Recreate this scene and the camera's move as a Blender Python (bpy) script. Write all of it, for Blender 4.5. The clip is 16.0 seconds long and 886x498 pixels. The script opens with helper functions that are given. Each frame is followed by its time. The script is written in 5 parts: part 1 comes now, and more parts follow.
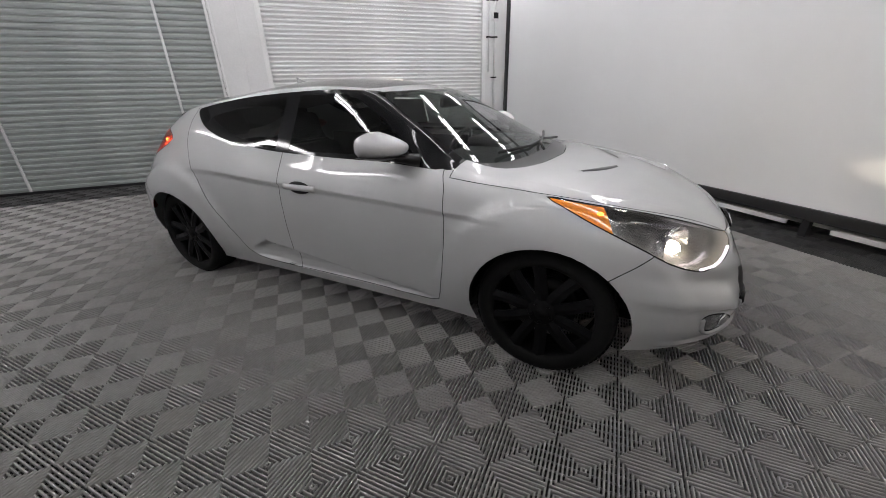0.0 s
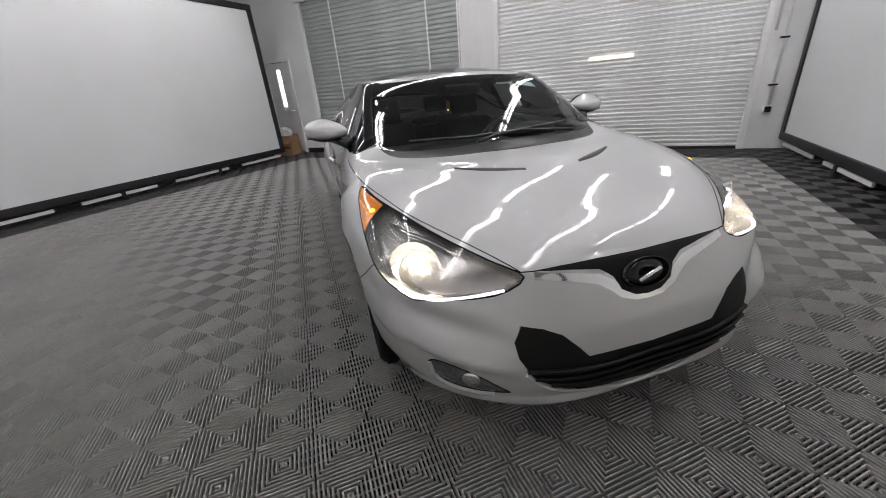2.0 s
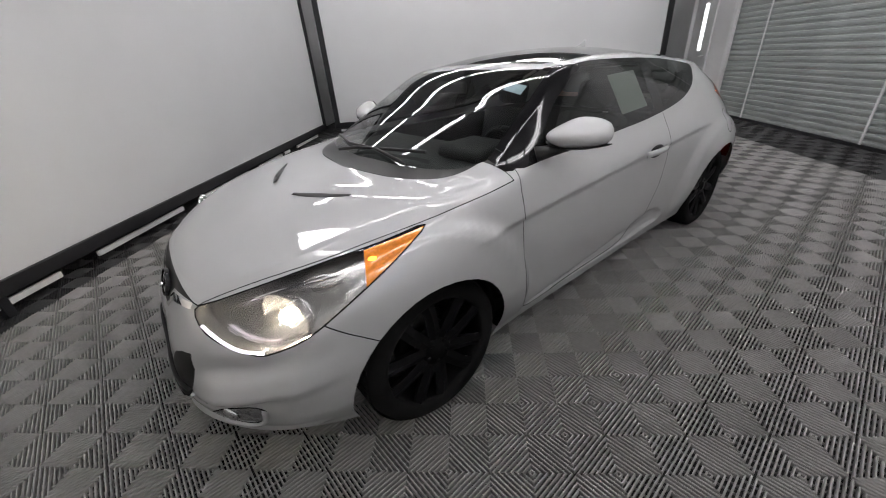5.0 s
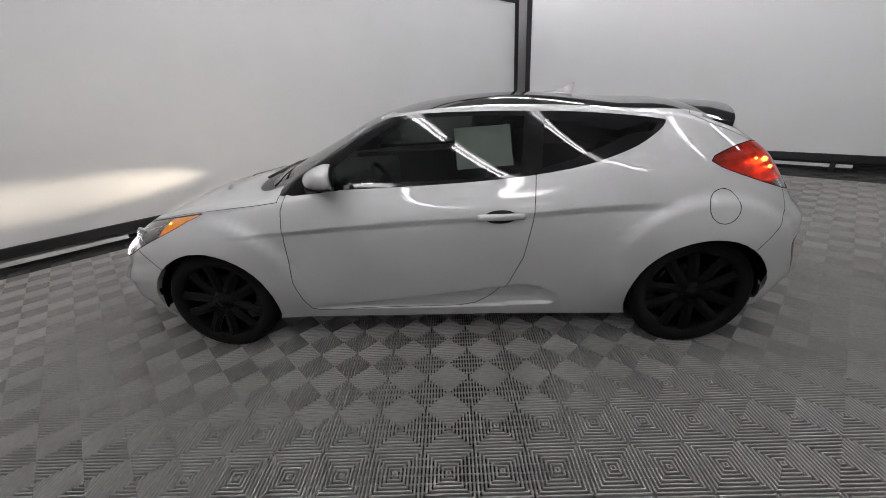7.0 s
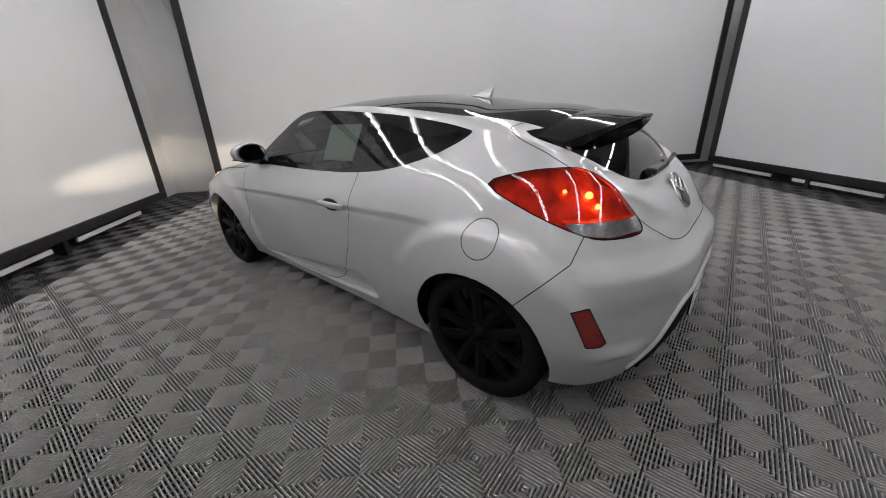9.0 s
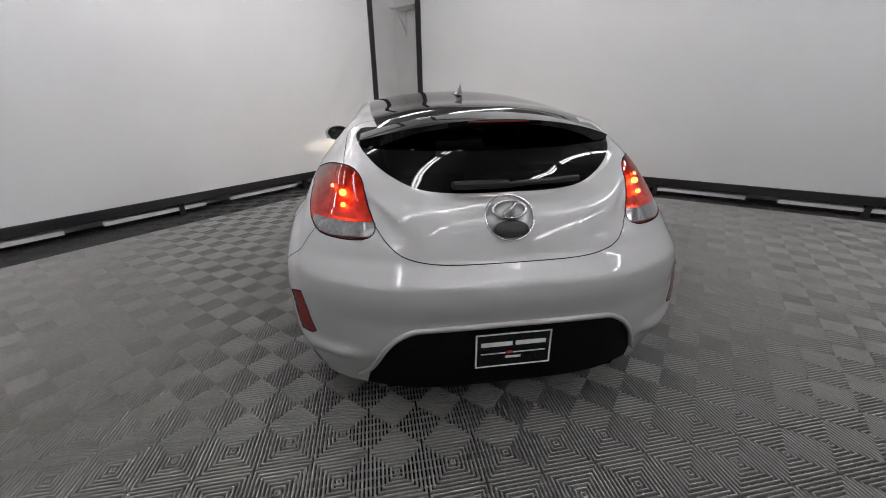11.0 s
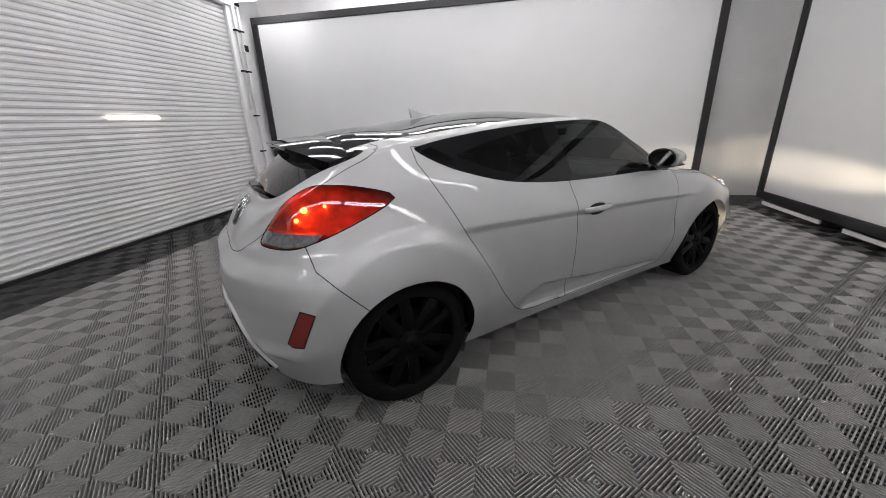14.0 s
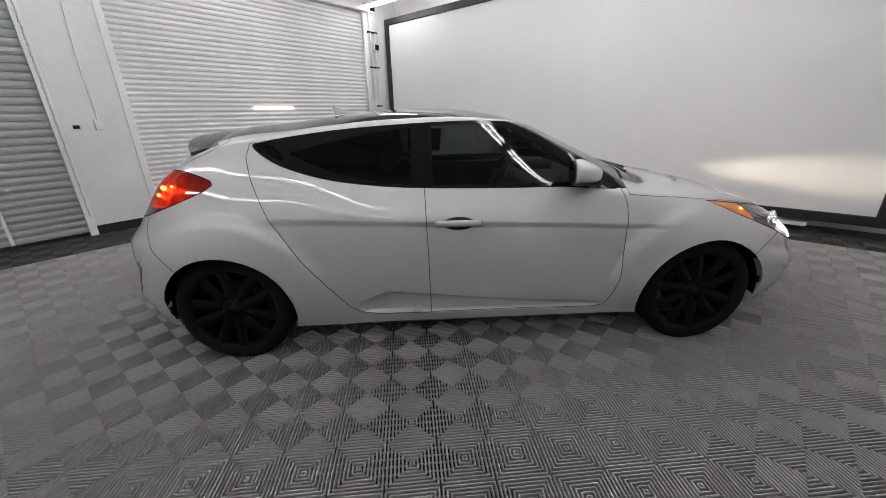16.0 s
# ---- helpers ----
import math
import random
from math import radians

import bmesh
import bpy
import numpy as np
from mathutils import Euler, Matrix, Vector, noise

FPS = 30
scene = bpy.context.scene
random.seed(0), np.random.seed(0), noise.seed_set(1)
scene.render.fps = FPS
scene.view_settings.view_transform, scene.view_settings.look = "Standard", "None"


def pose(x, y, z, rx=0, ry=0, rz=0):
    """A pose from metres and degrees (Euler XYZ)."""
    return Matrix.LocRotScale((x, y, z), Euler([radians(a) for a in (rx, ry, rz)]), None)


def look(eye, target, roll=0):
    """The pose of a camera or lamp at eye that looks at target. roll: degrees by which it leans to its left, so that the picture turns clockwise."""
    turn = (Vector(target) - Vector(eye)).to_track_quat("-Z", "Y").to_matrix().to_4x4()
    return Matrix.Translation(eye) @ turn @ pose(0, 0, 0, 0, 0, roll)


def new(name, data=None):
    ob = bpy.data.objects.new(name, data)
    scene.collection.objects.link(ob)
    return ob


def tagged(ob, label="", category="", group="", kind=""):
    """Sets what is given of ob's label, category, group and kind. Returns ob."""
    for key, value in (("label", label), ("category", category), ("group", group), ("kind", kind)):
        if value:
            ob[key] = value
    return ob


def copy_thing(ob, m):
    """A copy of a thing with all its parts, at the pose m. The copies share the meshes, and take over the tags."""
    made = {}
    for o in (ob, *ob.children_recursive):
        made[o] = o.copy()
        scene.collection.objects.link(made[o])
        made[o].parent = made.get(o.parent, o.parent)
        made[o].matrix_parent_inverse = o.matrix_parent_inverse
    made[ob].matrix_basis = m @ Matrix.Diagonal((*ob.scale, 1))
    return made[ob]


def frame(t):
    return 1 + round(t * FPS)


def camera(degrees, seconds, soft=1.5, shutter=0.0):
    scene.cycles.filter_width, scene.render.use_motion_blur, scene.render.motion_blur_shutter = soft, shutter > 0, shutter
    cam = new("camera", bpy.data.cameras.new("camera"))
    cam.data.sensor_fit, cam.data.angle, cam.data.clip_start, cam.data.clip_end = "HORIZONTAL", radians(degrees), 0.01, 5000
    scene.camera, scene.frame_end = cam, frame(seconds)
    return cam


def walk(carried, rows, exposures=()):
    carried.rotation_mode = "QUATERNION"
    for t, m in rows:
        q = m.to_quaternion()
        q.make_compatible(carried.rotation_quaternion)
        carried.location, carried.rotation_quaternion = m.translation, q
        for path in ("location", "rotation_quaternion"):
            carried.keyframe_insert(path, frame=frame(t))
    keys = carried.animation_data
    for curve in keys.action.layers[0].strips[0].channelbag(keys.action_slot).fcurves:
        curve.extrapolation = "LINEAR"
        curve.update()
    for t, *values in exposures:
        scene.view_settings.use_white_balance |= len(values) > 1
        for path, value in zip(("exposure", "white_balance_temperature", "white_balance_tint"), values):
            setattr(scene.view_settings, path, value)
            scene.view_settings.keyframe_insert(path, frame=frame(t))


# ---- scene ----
cam = camera(100.6, 16.0, soft=0.7, shutter=0.2)
PATH = [
    (0, (1.547, -2.364, 1.262), (0.741, -0.711, 0.476), -1.56),
    (0.5, (1.970, -2.150, 1.240), (0.864, -0.688, 0.440), -2.75),
    (1, (2.319, -1.816, 1.229), (0.937, -0.622, 0.415), -3.4),
    (1.5, (2.667, -1.458, 1.218), (1.066, -0.575, 0.407), -3.8),
    (2, (2.895, -1.003, 1.211), (1.144, -0.455, 0.414), -4.8),
    (2.5, (3.071, -0.540, 1.200), (1.253, -0.352, 0.389), -4.7),
    (3, (3.050, -0.080, 1.196), (1.247, -0.226, 0.342), -4.5),
    (3.2, (3.003, 0.115, 1.206), (1.233, -0.136, 0.320), -4.3),
    (5.3, (1.737, 1.913, 1.364), (0.801, 0.395, 0.456), -4.5),
    (5.5, (1.539, 2.042, 1.361), (0.708, 0.462, 0.46), -4.4),
    (6, (1.006, 2.322, 1.401), (0.445, 0.626, 0.501), -4.2),
    (6.5, (0.467, 2.54, 1.367), (0.279, 0.721, 0.558), -4.2),
    (7, (-0.093, 2.622, 1.395), (0.024, 0.789, 0.603), -3.7),
    (7.5, (-0.637, 2.627, 1.345), (-0.256, 0.813, 0.596), -3.1),
    (8, (-1.167, 2.508, 1.332), (-0.503, 0.778, 0.581), -2.9),
    (8.5, (-1.669, 2.33, 1.321), (-0.719, 0.737, 0.57), -2.7),
    (8.7, (-1.843, 2.219, 1.324), (-0.799, 0.686, 0.576), -2.5),
    (10.8, (-3.062, 0.656, 1.321), (-1.26, 0.239, 0.559), -0.8),
    (11, (-3.119, 0.469, 1.303), (-1.285, 0.187, 0.554), -0.8),
    (11.5, (-3.2, -0.039, 1.313), (-1.347, 0.046, 0.564), -1.4),
    (12, (-3.124, -0.513, 1.322), (-1.327, -0.078, 0.558), -1.3),
    (12.5, (-2.986, -0.989, 1.317), (-1.311, -0.197, 0.563), -1.6),
    (13, (-2.709, -1.462, 1.306), (-1.227, -0.34, 0.568), -2.2),
    (13.5, (-2.404, -1.873, 1.332), (-1.156, -0.49, 0.603), -1.3),
    (14, (-2.002, -2.192, 1.312), (-0.994, -0.595, 0.653), -2.0),
    (14.5, (-1.576, -2.46, 1.328), (-0.804, -0.731, 0.682), -1.7),
    (15, (-1.113, -2.589, 1.353), (-0.572, -0.785, 0.682), -1.1),
    (15.5, (-0.672, -2.68, 1.362), (-0.369, -0.832, 0.658), -1.1),
    (16, (-0.266, -2.719, 1.327), (-0.155, -0.845, 0.636), -1.3),
]
walk(cam, [(t, look(e, a, r)) for t, e, a, r in PATH])

# ---- world and light ----
world = bpy.data.worlds.new("room_world")
scene.world = world
world.use_nodes = True
world.node_tree.nodes["Background"].inputs[0].default_value = (0.8, 0.85, 0.9, 1)
world.node_tree.nodes["Background"].inputs[1].default_value = 0.02

# ---- materials ----
def shader(name, colour, rough=0.5, metal=0.0, grain=0.0, grain_size=40.0, stain=0.0, stain_size=1.5, bump=0.0, coat=0.0, spec=0.5):
    """A principled material with fine grain and broad stains."""
    m = bpy.data.materials.new(name)
    m.use_nodes = True
    nt = m.node_tree
    p = nt.nodes["Principled BSDF"]
    p.inputs["Base Color"].default_value = (*colour, 1)
    p.inputs["Roughness"].default_value = rough
    p.inputs["Metallic"].default_value = metal
    p.inputs["Coat Weight"].default_value = coat
    p.inputs["Specular IOR Level"].default_value = spec
    p.inputs["Coat Roughness"].default_value = 0.03
    if grain or stain or bump:
        tc = nt.nodes.new("ShaderNodeTexCoord")
        fine = nt.nodes.new("ShaderNodeTexNoise")
        fine.inputs["Scale"].default_value = grain_size
        fine.inputs["Detail"].default_value = 4
        wide = nt.nodes.new("ShaderNodeTexNoise")
        wide.inputs["Scale"].default_value = stain_size
        wide.inputs["Detail"].default_value = 5
        for n in (fine, wide):
            nt.links.new(tc.outputs["Object"], n.inputs["Vector"])
        def span(node, amount):
            r = nt.nodes.new("ShaderNodeMapRange")
            r.inputs["From Min"].default_value, r.inputs["From Max"].default_value = 0.3, 0.7
            r.inputs["To Min"].default_value, r.inputs["To Max"].default_value = 1 - amount, 1 + amount
            nt.links.new(node.outputs["Fac"], r.inputs["Value"])
            return r
        a, b = span(fine, grain), span(wide, stain)
        mul = nt.nodes.new("ShaderNodeMath")
        mul.operation = "MULTIPLY"
        nt.links.new(a.outputs[0], mul.inputs[0])
        nt.links.new(b.outputs[0], mul.inputs[1])
        vec = nt.nodes.new("ShaderNodeVectorMath")
        vec.operation = "SCALE"
        vec.inputs[0].default_value = colour
        nt.links.new(mul.outputs[0], vec.inputs["Scale"])
        nt.links.new(vec.outputs[0], p.inputs["Base Color"])
        if bump:
            bn = nt.nodes.new("ShaderNodeBump")
            bn.inputs["Strength"].default_value = bump
            bn.inputs["Distance"].default_value = 0.002
            nt.links.new(fine.outputs["Fac"], bn.inputs["Height"])
            nt.links.new(bn.outputs[0], p.inputs["Normal"])
    return m


def glow(name, colour, strength):
    m = bpy.data.materials.new(name)
    m.use_nodes = True
    p = m.node_tree.nodes["Principled BSDF"]
    p.inputs["Base Color"].default_value = (*colour, 1)
    p.inputs["Emission Color"].default_value = (*colour, 1)
    p.inputs["Emission Strength"].default_value = strength
    return m


M_WALL = shader("painted_wall", (0.74, 0.74, 0.74), 0.6, grain=0.03, stain=0.06, bump=0.1)
# ceiling colour is darkened to hold the shade above the downward tubes
M_CEIL = shader("ceiling_shade_paint", (0.38, 0.38, 0.385), 0.7, grain=0.03, stain=0.05)
M_SCREEN = shader("screen_fabric", (0.67, 0.675, 0.68), 0.75, grain=0.015, grain_size=300, stain=0.03, stain_size=0.8)
M_FRAME = shader("black_frame", (0.012, 0.012, 0.014), 0.45, grain=0.1)
M_SHUTTER = shader("shutter_paint", (0.8, 0.8, 0.8), 0.4, grain=0.03, stain=0.08)
M_TILE = shader("grey_tile", (0.285, 0.277, 0.268), 0.42, grain=0.08, stain=0.12, stain_size=0.7)
M_TILE_DARK = shader("black_tile", (0.03, 0.03, 0.031), 0.5, grain=0.1, stain=0.1)
M_LAMP = glow("tube_light", (1.0, 0.98, 1.0), 19.5)
M_BLACK = shader("black_plastic", (0.012, 0.012, 0.012), 0.4, grain=0.1)

M_SHUTTER_OLD = shader("old_shutter_paint", (0.37, 0.395, 0.385), 0.4, grain=0.04, stain=0.12)
M_SLOT = glow("slot_daylight", (1.0, 0.88, 0.74), 1.6)
M_SLOT_COOL = glow("door_daylight", (0.95, 0.98, 1.0), 4)
M_CARD = shader("cardboard", (0.36, 0.22, 0.11), 0.85, grain=0.12, grain_size=60, stain=0.15, stain_size=5)
M_CARD_DARK = shader("cardboard_print", (0.16, 0.08, 0.04), 0.85, grain=0.1)
M_BAG = shader("bag_plastic", (0.7, 0.7, 0.72), 0.3, grain=0.1, stain=0.15, stain_size=8)
# near-black that paints the shade down between the tile ribs
M_GAP = shader("gap_shade", (0.016, 0.016, 0.015), 0.9, grain=0.2)

# ---- mesh helpers ----
TURN = 46.4
ROOM = pose(0, 0, 0, 0, 0, TURN)


def box_into(bm, lo, hi, bevel=0.0):
    """A box between two corners, added to bm."""
    r = bmesh.ops.create_cube(bm, size=1.0)
    vs = r["verts"]
    for v in vs:
        v.co = Vector([l + (h - l) * (c + 0.5) for c, l, h in zip(v.co, lo, hi)])
    if bevel:
        es = list({e for v in vs for e in v.link_edges})
        bmesh.ops.bevel(bm, geom=es, offset=bevel, segments=2, affect="EDGES", profile=0.5)


def box(lo, hi, bevel=0.0):
    bm = bmesh.new()
    box_into(bm, lo, hi, bevel)
    return bm


def part(name, bm, material, parent=None, label="", smooth=False):
    """Links a bmesh as one mesh object, under a parent if given."""
    me = bpy.data.meshes.new(name)
    bm.to_mesh(me)
    bm.free()
    me.materials.append(material)
    if smooth:
        me.shade_smooth()
    ob = new(name, me)
    if parent:
        ob.parent = parent
    if label:
        tagged(ob, label=label)
    return ob


def thing(name, label, category, m=None, kind="", group=""):
    ob = new(name)
    if m is not None:
        ob.matrix_basis = m
    return tagged(ob, label=label, category=category, kind=kind, group=group)


# ---- car materials ----
def thin_glass(name, tint, ior=1.5, ripple=0.0):
    """A thin tinted pane: light passes through its tint, the rest mirrors."""
    m = bpy.data.materials.new(name)
    m.use_nodes = True
    nt = m.node_tree
    nt.nodes.clear()
    out = nt.nodes.new("ShaderNodeOutputMaterial")
    mix = nt.nodes.new("ShaderNodeMixShader")
    clear = nt.nodes.new("ShaderNodeBsdfTransparent")
    clear.inputs["Color"].default_value = (*tint, 1)
    gloss = nt.nodes.new("ShaderNodeBsdfGlossy")
    gloss.inputs["Roughness"].default_value = 0.02
    gloss.inputs["Color"].default_value = (0.95, 0.95, 0.95, 1)
    fres = nt.nodes.new("ShaderNodeFresnel")
    fres.inputs["IOR"].default_value = ior
    nt.links.new(fres.outputs[0], mix.inputs[0])
    nt.links.new(clear.outputs[0], mix.inputs[1])
    nt.links.new(gloss.outputs[0], mix.inputs[2])
    nt.links.new(mix.outputs[0], out.inputs[0])
    return m


def car_paint():
    """Silver metallic paint: fine flake under a clear coat, with faint dust."""
    m = shader("silver_paint", (0.475, 0.478, 0.48), 0.46, metal=0.3, grain=0.05, grain_size=900, stain=0.03, stain_size=3.0, coat=1.0)
    return m


M_PAINT = car_paint()
M_GLOSS = shader("gloss_black", (0.008, 0.008, 0.009), 0.06, grain=0.05, coat=0.1, spec=0.3)
M_ROOF = shader("black_roof_glass", (0.008, 0.008, 0.009), 0.04, grain=0.05)
M_RUBBER = shader("tyre_rubber", (0.006, 0.006, 0.006), 0.8, spec=0.15, grain=0.15, grain_size=120, stain=0.2, stain_size=6, bump=0.3)
M_RIM = shader("black_alloy", (0.005, 0.005, 0.0055), 0.3, grain=0.08, stain=0.1, spec=0.1)
M_DISC = shader("brake_metal", (0.02, 0.02, 0.02), 0.4, metal=0.9, grain=0.15, grain_size=60)
M_CHROME = shader("chrome", (0.82, 0.82, 0.83), 0.08, metal=1.0, grain=0.02)
M_GRILLE = shader("grille_plastic", (0.006, 0.006, 0.006), 0.5, spec=0.18, grain=0.15, grain_size=200)
M_LINER = shader("wheel_liner", (0.005, 0.005, 0.005), 0.9, spec=0.1, grain=0.2, stain=0.2)
M_WINDOW = thin_glass("tinted_window", (0.24, 0.27, 0.255))
M_DARK_WINDOW = thin_glass("privacy_window", (0.06, 0.064, 0.062))
M_SCREENGLASS = thin_glass("windshield_glass", (0.55, 0.6, 0.57))
M_LENS = thin_glass("lamp_lens", (0.93, 0.93, 0.93))
M_AMBER = shader("amber_lens", (0.85, 0.26, 0.02), 0.18, grain=0.15, grain_size=70, coat=1.0)
M_RED = thin_glass("red_lens", (0.85, 0.075, 0.03))
M_REDREFL = shader("red_reflector", (0.17, 0.014, 0.011), 0.25, grain=0.3, grain_size=200, coat=0.5)
M_CLEARLAMP = shader("clear_lamp", (0.24, 0.24, 0.25), 0.15, metal=0.6, grain=0.3, grain_size=60, coat=1.0)
M_BOWL = shader("lamp_reflector", (0.75, 0.75, 0.76), 0.16, metal=1.0, grain=0.1)
M_BULB = glow("headlamp_bulb", (1.0, 0.86, 0.66), 420)
M_MIRROR = shader("mirror_glass", (0.22, 0.225, 0.23), 0.03, metal=1.0, grain=0.02)
M_DRL = glow("led_strip", (0.92, 0.86, 1.0), 1.5)
M_REDGLOW = glow("tail_bulb", (1.0, 0.55, 0.25), 34)
M_AMBERGLOW = glow("amber_bulb", (1.0, 0.45, 0.03), 4)
M_SEAT = shader("seat_cloth", (0.03, 0.03, 0.032), 0.9, grain=0.2, grain_size=150)
M_DASH = shader("dash_plastic", (0.022, 0.022, 0.024), 0.6, grain=0.15, grain_size=200)
M_PAPER = shader("window_sheet", (0.5, 0.54, 0.49), 0.8, grain=0.04, grain_size=60)
M_WHITE = shader("white_print", (0.75, 0.75, 0.75), 0.5, grain=0.03)
M_REDPRINT = shader("red_print", (0.5, 0.03, 0.03), 0.5, grain=0.03)
M_STICKER = shader("sticker_print", (0.55, 0.7, 0.78), 0.5, grain=0.05)

def tube(pts, r, n=8, closed=False, taper=None):
    """A round bar along pts."""
    bm = bmesh.new()
    pts = [Vector(p) for p in pts]
    rings = []
    for i, p in enumerate(pts):
        a, b = pts[max(i - 1, 0)], pts[min(i + 1, len(pts) - 1)]
        d = (b - a).normalized()
        u = d.orthogonal().normalized() if abs(d.z) > 0.9 else d.cross(Vector((0, 0, 1))).normalized()
        w = d.cross(u)
        k = r * (taper[i] if taper else 1)
        rings.append([bm.verts.new(p + (u * math.cos(q * math.tau / n) + w * math.sin(q * math.tau / n)) * k) for q in range(n)])
    for a, b in zip(rings, rings[1:]):
        for q in range(n):
            bm.faces.new((a[q], a[(q + 1) % n], b[(q + 1) % n], b[q]))
    bm.faces.new(rings[0][::-1])
    bm.faces.new(rings[-1])
    return bm


def lathe(profile, n=48, way="y"):
    """A turned form: profile of (along, radius)."""
    bm = bmesh.new()
    rings = []
    for a, r in profile:
        ring = []
        for k in range(n):
            c, s = math.cos(k * math.tau / n), math.sin(k * math.tau / n)
            ring.append(bm.verts.new((r * c, a, r * s) if way == "y" else ((a, r * c, r * s) if way == "x" else (r * c, r * s, a))))
        rings.append(ring)
    for a, b in zip(rings, rings[1:]):
        for k in range(n):
            bm.faces.new((a[k], a[(k + 1) % n], b[(k + 1) % n], b[k]))
    bmesh.ops.recalc_face_normals(bm, faces=bm.faces)
    return bm


def slab(outline, thick, way):
    """A flat plate from an outline of points, thickened along way."""
    bm = bmesh.new()
    f = bm.faces.new([bm.verts.new(p) for p in outline])
    r = bmesh.ops.extrude_face_region(bm, geom=[f])
    bmesh.ops.translate(bm, verts=[v for v in r["geom"] if isinstance(v, bmesh.types.BMVert)], vec=Vector(way) * thick)
    bmesh.ops.recalc_face_normals(bm, faces=bm.faces)
    return bm


def shaded(ob, angle=35):
    """Smooth faces with sharp creases."""
    ob.data.shade_smooth()
    ob.data.set_sharp_from_angle(angle=radians(angle))
    return ob


# ---- room: a runs along the shutter wall, b across ----
A0, A1, B0, B1, H = -7.6, 3.8, -3.9, 4.47, 3.6
TILE = 0.3048
SHIFT_A, SHIFT_B = -0.2082 * TILE / 2, 0.362 * TILE / 2


def in_room(ob):
    ob.matrix_basis = ROOM @ ob.matrix_basis
    return ob


def fixed(name, bm, mat, label, kind="structure"):
    return tagged(in_room(part(name, bm, mat)), label=label, kind=kind)


# walls: the shutter wall has two openings and a door opening
wall = bmesh.new()
for lo, hi in (((A0, B1, 0), (-6.74, B1 + 0.25, H)), ((-6.74, B1, 2.1), (-5.9, B1 + 0.25, H)), ((-5.9, B1, 0), (-5.3, B1 + 0.25, H)), ((-5.3, B1, 3.15), (3.0, B1 + 0.25, H)), ((-1.57, B1, 0), (-0.92, B1 + 0.25, 3.15)), ((3.0, B1, 0), (A1, B1 + 0.25, H))):
    box_into(wall, lo, hi)
fixed("wall_west", wall, M_WALL, "white painted wall with two shutter openings and a door")
fixed("wall_north", box((A1, B0, 0), (A1 + 0.2, B1 + 0.25, H)), M_WALL, "white painted wall behind the fabric screen")
fixed("wall_east", box((A0, B0 - 0.2, 0), (A1 + 0.2, B0, H)), M_WALL, "white painted wall behind the fabric screen")
fixed("wall_south", box((A0 - 0.2, B0 - 0.2, 0), (A0, B1 + 0.25, H)), M_WALL, "white painted wall behind the fabric screen")
fixed("ceiling", box((A0 - 0.2, B0 - 0.2, H), (A1 + 0.2, B1 + 0.25, H + 0.1)), M_CEIL, "painted ceiling, its colour darkened for the shade above the tubes")
base = bmesh.new()
for lo, hi in (((-1.55, B1 - 0.014, 0.0), (-0.94, B1 - 0.002, 0.11)), ((-5.84, B1 - 0.014, 0.0), (-5.34, B1 - 0.002, 0.11))):
    box_into(base, lo, hi, 0.003)
fixed("baseboard", base, M_FRAME, "dark rubber baseboard")


# ---- roller shutters: curved slats between guide rails ----
def shutter(name, a0, a1, top, pitch, mat, label):
    sh = thing(name, label, "shutter", ROOM, kind="structure")
    n = int(top / pitch)
    me = bpy.data.meshes.new("slat")
    bm = bmesh.new()
    prof = [(0.0, 0.008), (0.004, 0.006), (0.010, -0.014), (pitch * 0.45, -0.022), (pitch - 0.022, -0.018), (pitch - 0.017, 0.004), (pitch, 0.008)]
    ends = [[bm.verts.new((a, d, z)) for z, d in prof] for a in (a0, a1)]
    for k in range(len(prof) - 1):
        bm.faces.new((ends[0][k], ends[1][k], ends[1][k + 1], ends[0][k + 1]))
    bmesh.ops.recalc_face_normals(bm, faces=bm.faces)
    bm.to_mesh(me)
    bm.free()
    me.materials.append(mat)
    for k in range(n):
        s = new("slat", me)
        s.parent = sh
        s.location = (0, B1 + 0.06 + random.uniform(-0.001, 0.001), 0.03 + k * pitch)
    part("back_sheet", box((a0, B1 + 0.075, 0.0), (a1, B1 + 0.09, top + 0.2)), mat, sh)
    for a, w in ((a0 - 0.02, 0.075), (a1 - 0.055, 0.075)):
        rail = bmesh.new()
        box_into(rail, (a, B1 - 0.03, 0), (a + w, B1 + 0.03, top + 0.1), 0.004)
        part("guide_rail", rail, M_SHUTTER, sh, "painted steel guide rail")
    part("bottom_bar", box((a0 + 0.03, B1 + 0.02, 0.0), (a1 - 0.03, B1 + 0.06, 0.04), 0.004), M_FRAME, sh, "dark bottom bar")
    part("hood_box", box((a0 - 0.05, B1 - 0.09, top), (a1 + 0.05, B1 - 0.002, top + 0.22), 0.01), M_WALL, sh, "painted shutter housing")
    return sh


shutter("shutter_door_1", -5.3, -1.57, 3.12, 0.082, M_SHUTTER_OLD, "closed greenish grey corrugated roller shutter")
shutter("shutter_door_2", -0.92, 3.0, 3.12, 0.066, M_SHUTTER, "closed white corrugated roller shutter")
for a in (-4.5, -2.28):
    strap = bmesh.new()
    box_into(strap, (a, B1 + 0.026, 0.02), (a + 0.03, B1 + 0.034, 3.1))
    fixed("trim", strap, M_SHUTTER, "pale wind strap on the shutter")
slot = thing("light_slot", "row of small windows glowing in the shutter", "window", ROOM, kind="structure")
for k in range(3):
    part("pane", box((0.68 + k * 0.225, B1 + 0.02, 1.445), (0.89 + k * 0.225, B1 + 0.034, 1.49), 0.002), M_SLOT, slot)


